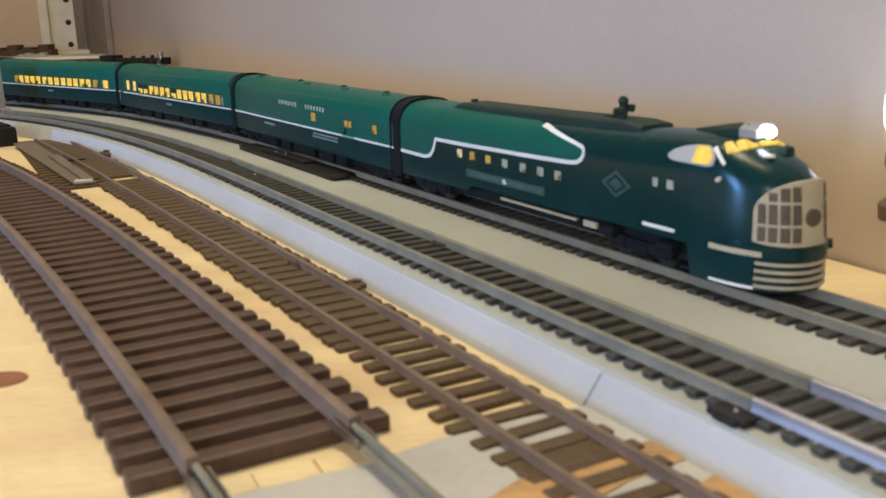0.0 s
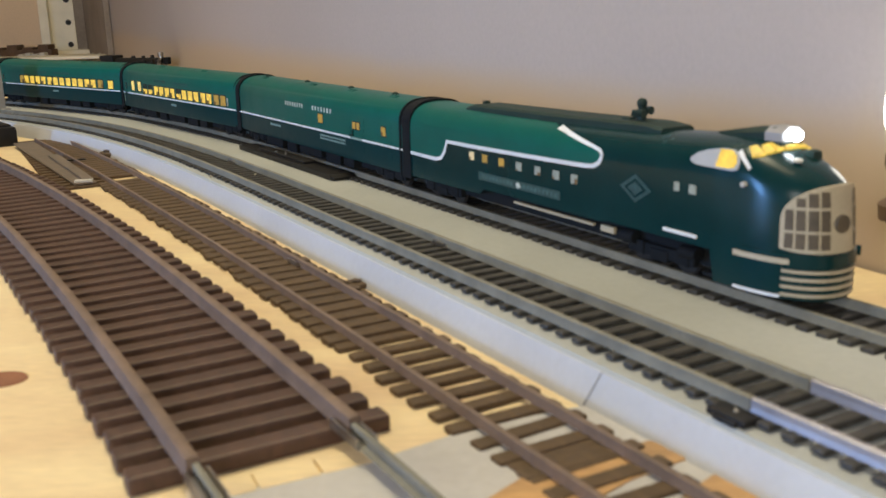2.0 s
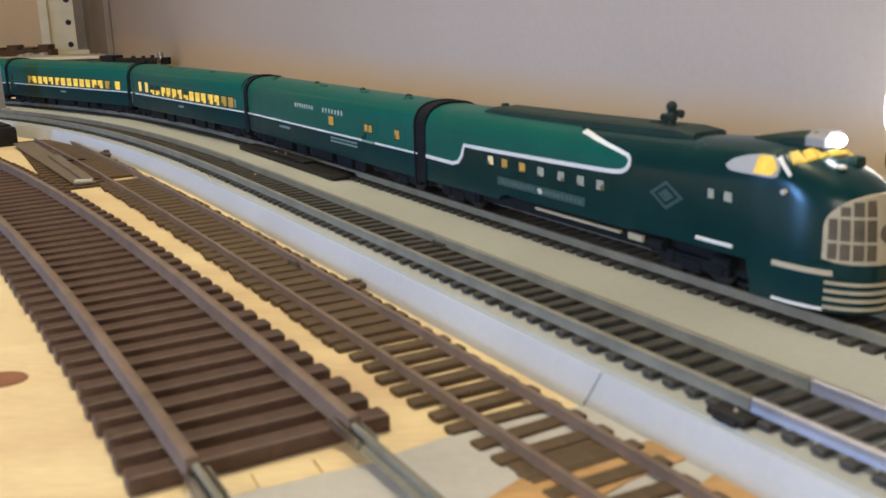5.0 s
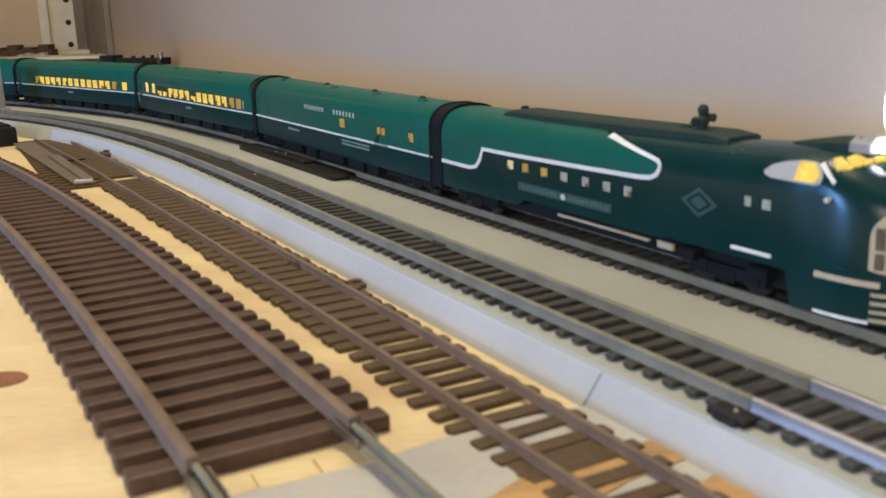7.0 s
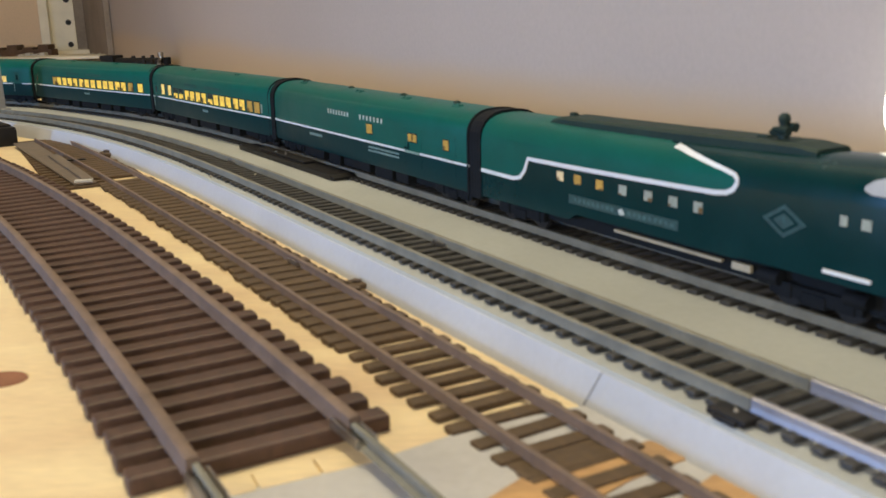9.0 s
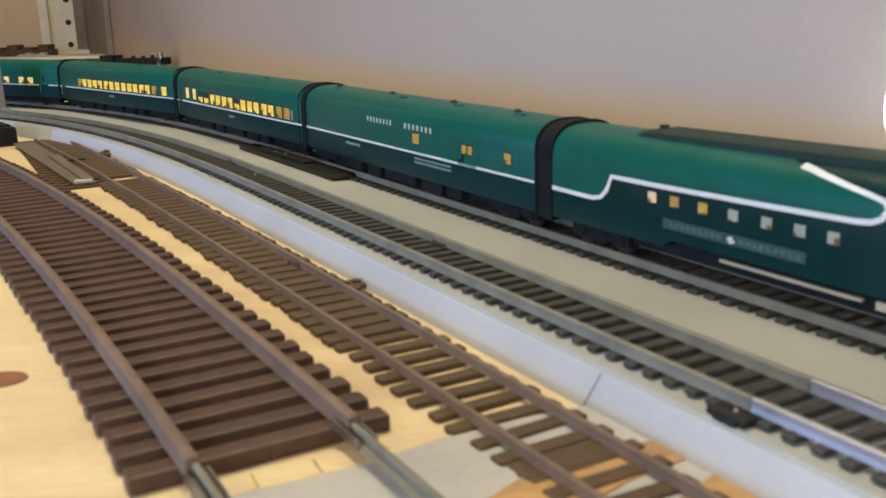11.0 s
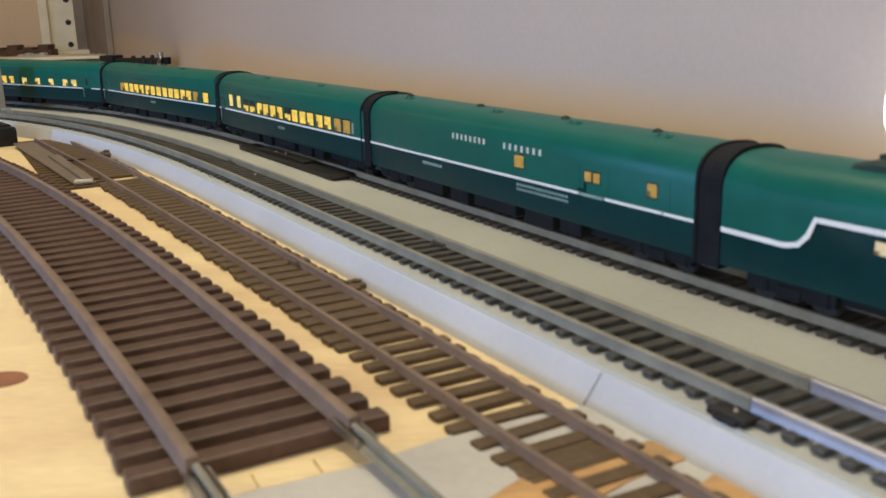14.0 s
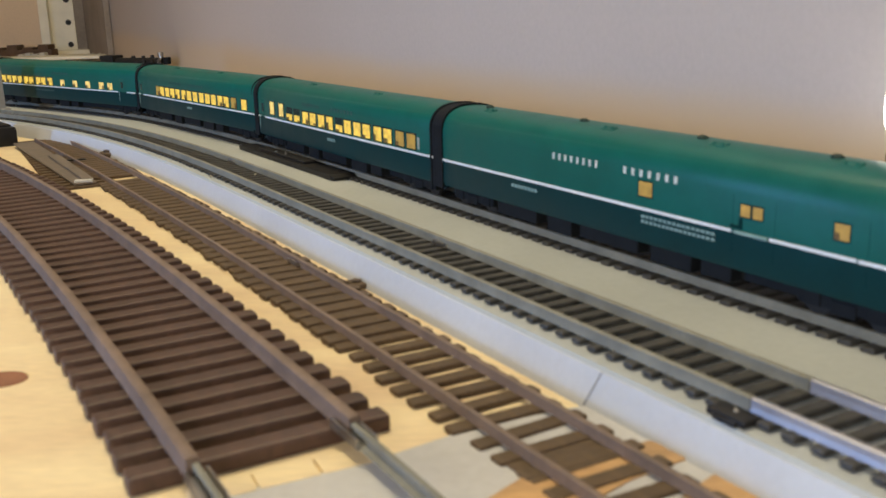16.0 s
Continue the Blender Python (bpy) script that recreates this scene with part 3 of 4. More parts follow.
def engine():
    t = thing("locomotive", "two-tone green streamlined model locomotive with glowing headlamp", "locomotive", "cars of the green train")
    # hull: sections from the rear end to the round nose
    NX, NR, NP = 196.4, 25.9, 2.3

    def top(x):
        return float(np.interp(x, [5, 110, 160, 186, 197, 203, 209.3, 214.3, 217.7, 220.7, 222.3], [41.0, 41.6, 43.2, 44.6, 44.6, 42.7, 40.3, 38.5, 36.5, 34.0, 30.0]))

    def bottom(x):
        return float(np.interp(x, [5, 62, 66, 138, 142, 188, 190, 226], [8.5, 9.0, 11.5, 11.5, 12.2, 12.2, 3.0, 3.0]))

    def half(x):
        return W if x <= NX else W * max(0.0, 1 - ((x - NX) / NR) ** NP) ** (1 / NP)

    def taper(x, y, z):
        """The nose leans in a little towards the top and bulges in the middle of its height."""
        g = min(1, max(0, (x - 184) / 14))
        kx = 1 - 0.0028 * g * (z - 3) + 0.04 * g * math.sin(math.pi * min(1, max(0, (z - 3) / 38)))
        return (NX + (x - NX) * kx if x > NX else x, y * (1 - 0.0022 * g * (z - 3)), z)

    rings = []
    for x in [5, 5.6, 30, 62, 66, 100, 138, 142, 160, 175, 188, 190, 193, 195, 196.3] + [NX + NR * math.sin(a * math.pi / 2 / 14) for a in range(1, 14)] + [NX + NR - 0.02]:
        w, zt = max(half(x), 0.8), top(x)
        rings.append([taper(x, y, z) for y, z in train_section(w, bottom(x), zt, shoulder=min(11.0, 0.6 + w * 0.78))])
    part("hull", loft(bmesh.new(), rings), M_GREEN_D, t, "dark green enamelled hull", smooth=True)
    def on_nose(x, z, out, side=-1):
        w = half(x)
        sec = train_section(max(w, 0.8), bottom(x), top(x), shoulder=min(11.0, 0.6 + w * 0.78))[:10]
        lift = out * 0.9 * min(1.0, max(0.0, (z - 34) / 6))
        return Vector(taper(x, -side * (float(np.interp(z, [q[1] for q in sec], [q[0] for q in sec])) - out), z)) + Vector((0, 0, lift))

    def painted(pts, wide, name="stripe", label="pale painted stripe"):
        """A painted line on the hull through (x, z) points."""
        rings = []
        for i, (x, z) in enumerate(pts):
            d = (Vector(pts[min(len(pts) - 1, i + 1)]) - Vector(pts[max(0, i - 1)])).normalized()
            n = Vector((-d.y, d.x)) * wide
            rings.append([tuple(on_nose(x + n.x * q, min(z + n.y * q, top(x) - 0.25), o)) for q, o in ((1, 0.36), (0, 0.36), (-1, 0.36), (-1, -0.3), (1, -0.3))])
        return part(name, loft(bmesh.new(), rings), M_STRIPE, t, label)

    # light green upper flank
    outline_lo = [(5.4, 19.2), (16, 19.1), (28, 19.0), (32.5, 20.0), (35.5, 23.0), (37.5, 27.6), (48, 27.7), (60, 27.8), (80, 28.2), (100, 28.6), (116, 29.0), (130, 29.4), (134.5, 29.9), (137.2, 31.2), (138.4, 33.2)]
    outline_hi = [(138.4, 33.2), (138.2, 34.4), (137.0, 35.4), (133, 36.2), (126, 37.3), (118, 38.6), (113, 39.4), (109, 39.9)]
    zs = [k / 14 for k in range(15)]
    rings = []
    for x in [5.4, 10, 15, 20, 24, 28, 30, 32.5, 34, 35.5, 36.5, 37.5] + list(range(42, 130, 4)) + [130, 132, 134, 135.5, 136.5, 137.3, 138.2]:
        zl = float(np.interp(x, [q[0] for q in outline_lo], [q[1] for q in outline_lo]))
        zh = float(np.interp(x, [5, 98, 102, 110, 118, 126, 133, 137, 138.2, 138.4], [41.2, 41.3, 41.0, 39.9, 38.6, 37.3, 36.2, 35.4, 34.4, 33.2]))
        zh = min(zh, top(x) - 0.05)
        rings.append([tuple(on_nose(x, zl + (zh - zl) * k, 0.2)) for k in zs])
    part("upper_panel", loft(bmesh.new(), rings, cap=False, closed=False), M_GREEN_L, t, "light green painted flank panel", smooth=True)
    rings = []
    for x in (5.5, 20, 38, 46, 52):
        rings.append([(x, y, z) for y, z in train_section(W + 0.24, 6, top(x) + 0.22, shoulder=11.2) if z > 33])
    part("rear_roof", loft(bmesh.new(), rings, cap=False, closed=False), M_GREEN_L, t, "light green painted rear roof", smooth=True)
    painted(outline_lo, 0.75)
    painted(outline_hi, 0.6)
    rnd = random.Random(9)
    for x, mat in zip((57, 66.8, 78.6, 90.3, 102.4, 113.5, 124), (M_LIT_SOFT, M_LIT_DIM, M_LIT_DIM, M_PANE, M_PANE, M_PANE, M_PANE)):
        window(t, x, 23.8, 3.6, 3.3, mat, rnd, seat=True)
    for x, w in ((173.8, 2.2), (180.4, 2.8)):
        part("window", bx(x - w / 2, x + w / 2, -W - 0.2, -W + 0.2, 27.4, 30.2, bevel=0.1), M_PANE, t, "small pale window pane")
    # dim name panel and crest
    part("name_panel", bx(62, 116, -W - 0.12, -W + 0.2, 15.0, 18.2, bevel=0.1), M_DECAL_DIM, t, "dim green painted name panel")
    lettering(t, 65, 87, 16.6, 1.4, 9, M_DECAL_FAINT, 0.4)
    lettering(t, 93, 115, 16.6, 1.4, 9, M_DECAL_FAINT, 0.4)
    for s, mat, d in ((7.4, M_DECAL_DIM, 0.12), (5.2, M_GREEN_D, 0.18), (3.6, M_DECAL_DIM, 0.24)):
        bm = bmesh.new()
        loft(bm, [[(155.4 + s * a, -W - q, 25.4 + s * 0.62 * b) for a, b in ((1, 0), (0, 1), (-1, 0), (0, -1))] for q in (d, -0.2)])
        part("crest", bm, mat, t, "diamond-shaped painted crest")
    part("emblem", loft(bmesh.new(), [[(90 + 1.7 * a, -W - q, 16.5 + 1.2 * b) for a, b in ((1, -0.4), (0.2, 1), (-1, 0.4), (-0.2, -1))] for q in (0.3, -0.2)]), M_DECAL_LIGHT, t, "small pale emblem")
    part("grab_bar", bx(168.8, 183, -W - 0.6, -W + 0.2, 14.3, 15.4, bevel=0.2), M_STRIPE, t, "pale step bar")
    part("side_beam", bx(84, 132, -12.8, -11.5, 8.4, 9.4, bevel=0.2), M_GRILLE, t, "cream frame beam")
    part("side_beam", bx(136, 143, -12.8, -11.5, 7.6, 9.8, bevel=0.2), M_GRILLE, t, "cream frame beam")
    part("underframe", bx(20, 196, -9.5, 9.5, 5.0, 11.8, bevel=0.5), M_UNDER, t, "black underframe")
    bogie(t, 28.0)
    bogie(t, 164.0)
    part("skirt", bx(143, 189, -9.6, 9.6, 4.6, 12.8, bevel=0.8), M_UNDER, t, "black lower skirt")
    for x in (150, 178):
        part("brake_cylinder", cyl(bmesh.new(), (x - 3.5, -12.4, 8.6), (x + 3.5, -12.4, 8.6), 2.0), M_UNDER, t, smooth=True)
    part("pilot_step", bx(184.5, 188.5, -13.6, -9.0, 3.4, 4.6, bevel=0.3), M_UNDER, t)
    bellows(t, 0.0)
    # roof hatch, horn, lamp fairing
    rings = []
    for x, zt in ((41, 41.9), (46, 43.1), (100, 43.8), (150, 44.8), (158, 44.0)):
        rings.append([(x, -7.5, 39.0), (x, -7.0, zt - 0.8), (x, -5.8, zt), (x, 5.8, zt), (x, 7.0, zt - 0.8), (x, 7.5, 39.0)])
    part("roof_knob", bx(44.4, 47, -1.3, 1.3, 42.4, 44.2, bevel=0.6), M_ROOF, t)
    part("roof_hatch", loft(bmesh.new(), rings), M_ROOF, t, "long dark raised roof hatch")
    horn = part("horn", cyl(bmesh.new(), (141, 0, 43), (141, 0, 49.6), 1.7, 1.3), M_ROOF, t, "dark roof horn cluster", smooth=True)
    bm = bmesh.new()
    bmesh.ops.create_uvsphere(bm, u_segments=10, v_segments=8, radius=1.8, matrix=Matrix.Translation((141, 0, 50.2)))
    part("bell", bm, M_ROOF, horn, smooth=True)
    for y, x0, x1, z in ((-1.7, 138.6, 144.2, 47.4), (1.7, 138.2, 143.8, 48.2), (0.0, 136.2, 140.4, 46.2)):
        part("trumpet", cyl(bmesh.new(), (x0, y, z), (x1, y, z - 0.3), 0.6, 1.4), M_ROOF, horn, smooth=True)
    part("valve_box", bx(132.6, 136.6, -1.6, 1.6, 43, 45.2, bevel=0.6), M_ROOF, horn)
    part("foot_plate", bx(143, 146.4, -2.0, 2.0, 43, 44.9, bevel=0.5), M_ROOF, horn)
    rings = []
    for x, w, zt in ((176, 0.8, 44.4), (182, 3.0, 45.6), (190, 4.4, 47.2), (199, 4.6, 48.2), (203, 4.2, 48.0)):
        rings.append([(x, -w, 42.5), (x, -w, zt - 1.4), (x, -w * 0.6, zt), (x, w * 0.6, zt), (x, w, zt - 1.4), (x, w, 42.5)])
    part("lamp_fairing", loft(bmesh.new(), rings), M_ROOF, t, "dark tapered headlamp fairing", smooth=True)
    # Paler piece laid over the fairing's front, standing in for its bright highlight.
    rings = [[(x, w * a, z) for a, z in ((-1, 44.4), (-1, zt - 1.6), (-0.5, zt), (0.5, zt), (1, zt - 1.6), (1, 44.4))] for x, w, zt in ((197.5, 4.9, 48.4), (203.4, 4.5, 48.3))]
    part("fairing_highlight", loft(bmesh.new(), rings), M_GREYP, t, "pale front piece for the highlight on the headlamp fairing", smooth=True)
    bm = bmesh.new()
    bmesh.ops.create_uvsphere(bm, u_segments=16, v_segments=10, radius=1.7, matrix=Matrix.Translation((205.0, -0.6, 46.2)))
    part("headlamp", bm, M_LAMP, t, "glowing white headlamp", smooth=True)

    # cab side windows and windscreen
    bm = bmesh.new()
    loft(bm, [[tuple(on_nose(x, z, o)) for x, z in ((178.5, 37.9), (180.6, 39.5), (184.5, 40.8), (189, 41.5), (193, 41.5), (195.4, 40.4), (196.6, 38.6), (196.4, 36.6), (194.5, 36.0), (188, 36.2), (181, 36.4), (179, 37.0))] for o in (0.45, -0.6)])
    cw = part("cab_window", bm, M_CAB, t, "pale framed cab side window")
    bm = bmesh.new()
    loft(bm, [[tuple(on_nose(x, z, o)) for x, z in ((188.6, 41.1), (192.6, 41.1), (194.6, 40.0), (195.5, 38.4), (195.0, 36.9), (193.4, 36.6), (188.8, 36.7))] for o in (0.7, 0.1)])
    part("cab_glass", bm, M_LIT, cw, "lit amber cab glass")
    panes = (((196.4, -9.4, 42.5), (197.8, -7.9, 43.0), (202.0, -9.2, 40.9), (199.2, -11.1, 40.2)), ((198.8, -7.4, 42.9), (199.4, -5.2, 43.5), (203.2, -6.7, 41.7), (201.8, -8.7, 41.1)),
             ((199.4, -4.6, 43.6), (199.8, -2.2, 43.8), (203.6, -3.4, 42.4), (203.2, -6.0, 41.9)), ((200.0, -1.7, 43.8), (200.2, -0.2, 43.9), (203.9, -0.2, 42.6), (203.7, -2.7, 42.5)))
    for side in (1, -1):
        for quad in panes:
            part("windscreen_pane", loft(bmesh.new(), [[(x + 0.25 * o, (y - 0.2 * o) * side, z + o) for x, y, z in quad] for o in (0.55, -0.6)]), M_LIT, t, "lit amber windscreen pane")
    painted([(194.6, 41.4), (197.4, 39.5), (200.4, 37.3)], 0.5, "pillar", "pale windscreen pillar line")

    # nose: grille, bumper band and chrome bars, wrapped round the front
    def nose(a, z, out):
        x = NX + (NR + out) * abs(math.cos(a)) ** (2 / NP)
        y = (W + out) * abs(math.sin(a)) ** (2 / NP) * (1 if a > 0 else -1)
        return taper(x, y, z)

    def patch(a0, a1, z0, z1, out, thick, n=10):
        rings = []
        for i in range(n + 1):
            a = a0 + (a1 - a0) * i / n
            rings.append([nose(a, z0, out), nose(a, z1, out), nose(a, z1, out - thick), nose(a, z0, out - thick)])
        return loft(bmesh.new(), rings)

    rings = []
    for i in range(33):
        u = math.sin(math.pi * (i / 32 - 0.5))
        a = radians(58) * u
        zt = 25.0 + 9.6 * max(0.0, 1 - abs(u) ** 2.2) ** 0.45
        zb = 16.2 + 1.0 * abs(u) ** 6
        rings.append([nose(a, zb, 0.5), nose(a, zt, 0.5), nose(a, zt, -0.8), nose(a, zb, -0.8)])
    gr = part("grille", loft(bmesh.new(), rings), M_GRILLE, t, "cream nose grille with brown openings", smooth=True)
    cols = [(-54.5, -48), (-46, -38.5), (-36, -27), (-24.5, -16), (16, 24.5), (27, 36), (38.5, 46), (48, 54.5)]
    for a0, a1 in cols:
        for z0, z1 in ((17.4, 21.6), (22.4, 28.0), (28.8, 33.0)):
            mid = abs((a0 + a1) / 2) / 58
            z1c = min(z1, 24.2 + 9.6 * (1 - mid ** 2.2) ** 0.45)
            if z1c - z0 > 0.8:
                part("grille_opening", patch(radians(a0), radians(a1), z0, z1c, 0.62, 0.3, 3), M_GRILLE_HOLE, gr, "dark grille opening")
    part("nose_disc", cyl(bmesh.new(), nose(-0.05, 24.2, -1.0), nose(-0.05, 24.2, 0.95), 2.5, seg=20), M_GRILLE_HOLE, gr)
    part("bumper_band", patch(radians(-84), radians(84), 12.6, 16.0, 1.1, 1.6, 28), M_GREEN_D, t, "dark green bumper band", smooth=True)
    part("side_flash", patch(radians(-88), radians(-50), 13.0, 14.5, 1.35, 0.5, 12), M_GRILLE, t, "cream flash line")
    part("marker_knob", cyl(bmesh.new(), nose(radians(40), 14.4, 1.0), nose(radians(40), 14.4, 2.9), 1.5, seg=14), M_GREEN_D, t)
    for z in (4.0, 6.2, 8.4, 10.6):
        part("chrome_bar", patch(radians(-55), radians(55), z, z + 0.9, 0.75, 1.0, 24), M_GRILLE, t, "cream horizontal nose bar", smooth=True)
    part("foot_stripe", patch(radians(-88), radians(-55), 3.2, 4.0, 0.35, 0.6, 10), M_STRIPE, t, "pale foot stripe")
    # Cream bump in place of the glint that the headlamp throws on the hood.
    bm = bmesh.new()
    bmesh.ops.create_uvsphere(bm, u_segments=12, v_segments=8, radius=1.0, matrix=Matrix.Translation((209.4, -4.8, 40.1)) @ Matrix.Diagonal((1.5, 1.3, 0.7, 1)))
    part("hood_glint", bm, M_CREAM, t, "pale bump for the headlamp's glint on the hood", smooth=True)
    part("hood_vent", bx(205.6, 209.4, 1.6, 6.0, 38.0, 42.2, bevel=1.7), M_ROOF, t, "dark hood vent behind the headlamp", smooth=True)
    part("marker_knob", cyl(bmesh.new(), (199.6, -W + 0.9, 33.2), (199.6, -W - 0.4, 33.2), 0.75, seg=10), M_CREAM, t)
    return t


loco = engine()
cars = [coach(LENGTHS[0], "mail", 11), coach(LENGTHS[1], "coach", 12), coach(LENGTHS[2], "coach", 13), coach(LENGTHS[3], "diner", 14)]

# ---- small things on the layout ----
def flat(bm, pts, z0, z1):
    lo = [bm.verts.new((x, y, z0)) for x, y in pts]
    hi = [bm.verts.new((x, y, z1)) for x, y in pts]
    bm.faces.new(hi)
    for i in range(len(pts)):
        j = (i + 1) % len(pts)
        bm.faces.new((lo[i], lo[j], hi[j], hi[i]))
    return bm


def turned(x, y, deg, z=0.0):
    return Matrix.Translation((x, y, z)) @ Matrix.Rotation(radians(deg), 4, "Z")


# long black switch machine beside the outer track
sw = thing("switch_machine", "long flat black plastic switch machine beside the outer track", "switch machine")
xs, ys, hs = LINE_D.at(484.0, -17.6)
m = turned(xs, ys, math.degrees(hs), BED_D + 1.2)
bm = bmesh.new()
loft(bm, [[tuple(m @ Vector((x, y, z))) for y, z in ((-w, 0), (-w, h), (w, h), (w, 0))] for x, w, h in ((-88, 2.0, 1.5), (-78, 6.0, 2.6), (40, 6.4, 2.6), (62, 6.8, 2.6), (65, 6.2, 1.4))])
part("housing", bm, M_BLACK, sw)
part("cover", box(bmesh.new(), -50, 20, -3.4, 3.4, 2.8, 4.2, bevel=0.5, m=m), M_BLACK, sw)
for x, y in ((-24, -2), (-18, 1.5), (-12, -1)):
    part("terminal_screw", cyl(bmesh.new(), m @ Vector((x, y, 4.0)), m @ Vector((x, y, 4.9)), 0.8, seg=10), M_STEEL, sw)

# black control box at the far end of the brown track
bb = thing("control_box", "rounded black plastic control box standing on the plywood", "box")
m = turned(-352, 742, -52)
part("case", box(bmesh.new(), -34, 34, -17, 17, 0, 14.5, bevel=3.0, m=m), M_BLACK, bb, smooth=True)
part("lid", box(bmesh.new(), -30, 30, -14, 14, 14.0, 16.0, bevel=0.8, m=m), M_BLACK, bb, smooth=True)

# grey trackside post between the outer tracks
gp = thing("trackside_post", "grey plastic trackside post standing beside the train", "post")
m = turned(-405, 884, -40, BED)
part("column", box(bmesh.new(), -12, 12, -5, 5, 0, 46, bevel=1.0, m=m), M_GREYP, gp)
part("base", box(bmesh.new(), -15, 15, -8, 8, 0, 3, bevel=0.6, m=m), M_GREYP, gp)

# turnout blade lying next to the small brown track
tb = thing("turnout", "brown turnout with a flat worn metal blade", "turnout", "model railway tracks")
for k in range(22):
    a = k / 21
    x, y = -322 + 118 * a, 733 - 196 * a
    ob = part("tie", TIE_B, None, tb)
    ob.matrix_local = pose((x + 11 * (1 - a)) * MM, (y + 7 * (1 - a)) * MM, 0, 0, 0, -57)
bm = bmesh.new()
flat(bm, [(-318, 716), (-306, 724), (-196, 541), (-206, 534)], 2.3, 3.2)
part("blade", bm, M_BLADE, tb, "flat worn metal blade")
bm = bmesh.new()
flat(bm, [(-262, 640), (-257, 644), (-199, 545), (-204, 542)], 3.2, 4.6)
part("frog", bm, M_BLADE, tb, "worn metal frog")
part("blade_tip", box(bmesh.new(), -5, 5, -2.2, 2.2, 3.0, 4.4, bevel=0.4, m=turned(-203, 541, 12)), M_CREAM, tb, "pale bare blade tip")
part("throw_bar", box(bmesh.new(), -9, 9, -1.2, 1.2, 3.0, 4.0, bevel=0.3, m=turned(-240, 622, 20)), M_BLACK, tb)

# lumps and joiners
for x, y, r, h, lab in ((-226, 652, 7.6, 4.0, "brown plastic turnout stand at the track's edge"), (-31, 327, 4.4, 2.0, "dark terminal clip at the track's edge")):
    c = thing("terminal_clip", lab, "clip")
    part("body", box(bmesh.new(), -r, r, -r * 0.6, r * 0.6, 0, h, bevel=r * 0.22, m=turned(x, y, -60)), M_TIE_B, c, smooth=True)
    part("knob", cyl(bmesh.new(), (x, y, h - 0.2), (x, y, h + r * 0.18), r * 0.4), M_TIE_B, c, smooth=True)
tj = thing("terminal_joiner", "black terminal joiner block under the empty track", "joiner")
xs, ys, hs = LINE_C.at(772.0, -11.5)
part("block", box(bmesh.new(), -6.0, 4.6, -4.0, 3.0, BED, BED + 1.6, bevel=0.4, m=turned(xs, ys, math.degrees(hs))), M_BLACK, tj, smooth=True)
part("lug", box(bmesh.new(), -3.2, 3.0, -5.2, -3.8, BED, BED + 1.1, bevel=0.3, m=turned(xs, ys, math.degrees(hs))), M_BLACK, tj, smooth=True)
for line, s, off, z, k in ((LINE_A, 424, 17.7, 4.2, 0.9), (LINE_A, 432, -17.7, 4.2, 0.9), (LINE_B, 255, 8.8, 2.2, 0.6), (LINE_C, 612, 8.8, BED + 1.6, 0.6), (LINE_C, 380, 8.8, BED + 1.6, 0.6)):
    j = thing("rail_joiner", "small folded metal rail joiner", "joiner", "rail joiners")
    xs, ys, hs = line.at(s, off)
    m = turned(xs, ys, math.degrees(hs), z)
    part("plate", box(bmesh.new(), -8 * k, 8 * k, -3.2 * k, 3.2 * k, 0.02, 0.9 * k, bevel=0.2 * k, m=m), M_STEEL, j)
    part("side", box(bmesh.new(), -8 * k, 8 * k, -2.9 * k, -2.1 * k, 0.5 * k, 2.4 * k, bevel=0.2 * k, m=m), M_STEEL, j)
    part("side", box(bmesh.new(), -8 * k, 8 * k, 2.1 * k, 2.9 * k, 0.5 * k, 2.4 * k, bevel=0.2 * k, m=m), M_STEEL, j)

# seam in the bevelled side of the roadbed
seam = bmesh.new()
x0, y0, _ = LINE_C.at(731.0, -21.2)
x1, y1, _ = LINE_C.at(734.0, -17.5)
loft(seam, [[(x0 - 0.25, y0, 0.2), (x0 + 0.25, y0 - 0.1, 0.2), (x0 + 0.3, y0 + 0.4, 0.2)], [(x1 - 0.25, y1, BED - 1.0), (x1 + 0.25, y1 - 0.1, BED - 1.0), (x1 + 0.3, y1 + 0.4, BED - 1.0)]])
part("seam", seam, M_SEAM, bed, "dark joint between two lengths")

# bare timber strips in the grey sheet, under the end of the small track
for k, pts in enumerate((((3, 168), (20, 187), (45, 197), (54, 190), (38, 180), (22, 166)), ((46, 172), (60, 186), (68, 178), (56, 165)))):
    mesh_thing("timber_strip", flat(bmesh.new(), pts, 0.0, 1.1), M_PLY_DARK, "orange-brown bare timber strip let into the grey board", "timber strip")

# brown plug in the plywood
bm = bmesh.new()
cyl(bm, (0, 0, -0.5), (0, 0, 0.35), 6.0, 5.4, seg=28)
for v in bm.verts:
    v.co = Vector((-121.5 + v.co.x * 1.25, 246.5 + v.co.y * 1.05, v.co.z))
mesh_thing("screw_plug", bm, M_PLUG, "flat reddish brown wooden plug in the plywood", "plug")

# crumbs on the tracks
for x, y, z, r in ((-144, 412, 4.4, 0.9), (59, 182, 14.4, 0.5), (-118, 488, BED + 2.4, 0.9), (-96, 492, BED + 2.4, 0.7)):
    bm = bmesh.new()
    bmesh.ops.create_icosphere(bm, subdivisions=1, radius=r, matrix=Matrix.Translation((x, y, z + r * 0.4)))
    mesh_thing("crumb", bm, M_CRUMB, "pale crumb of ballast lying on a track", "crumb")

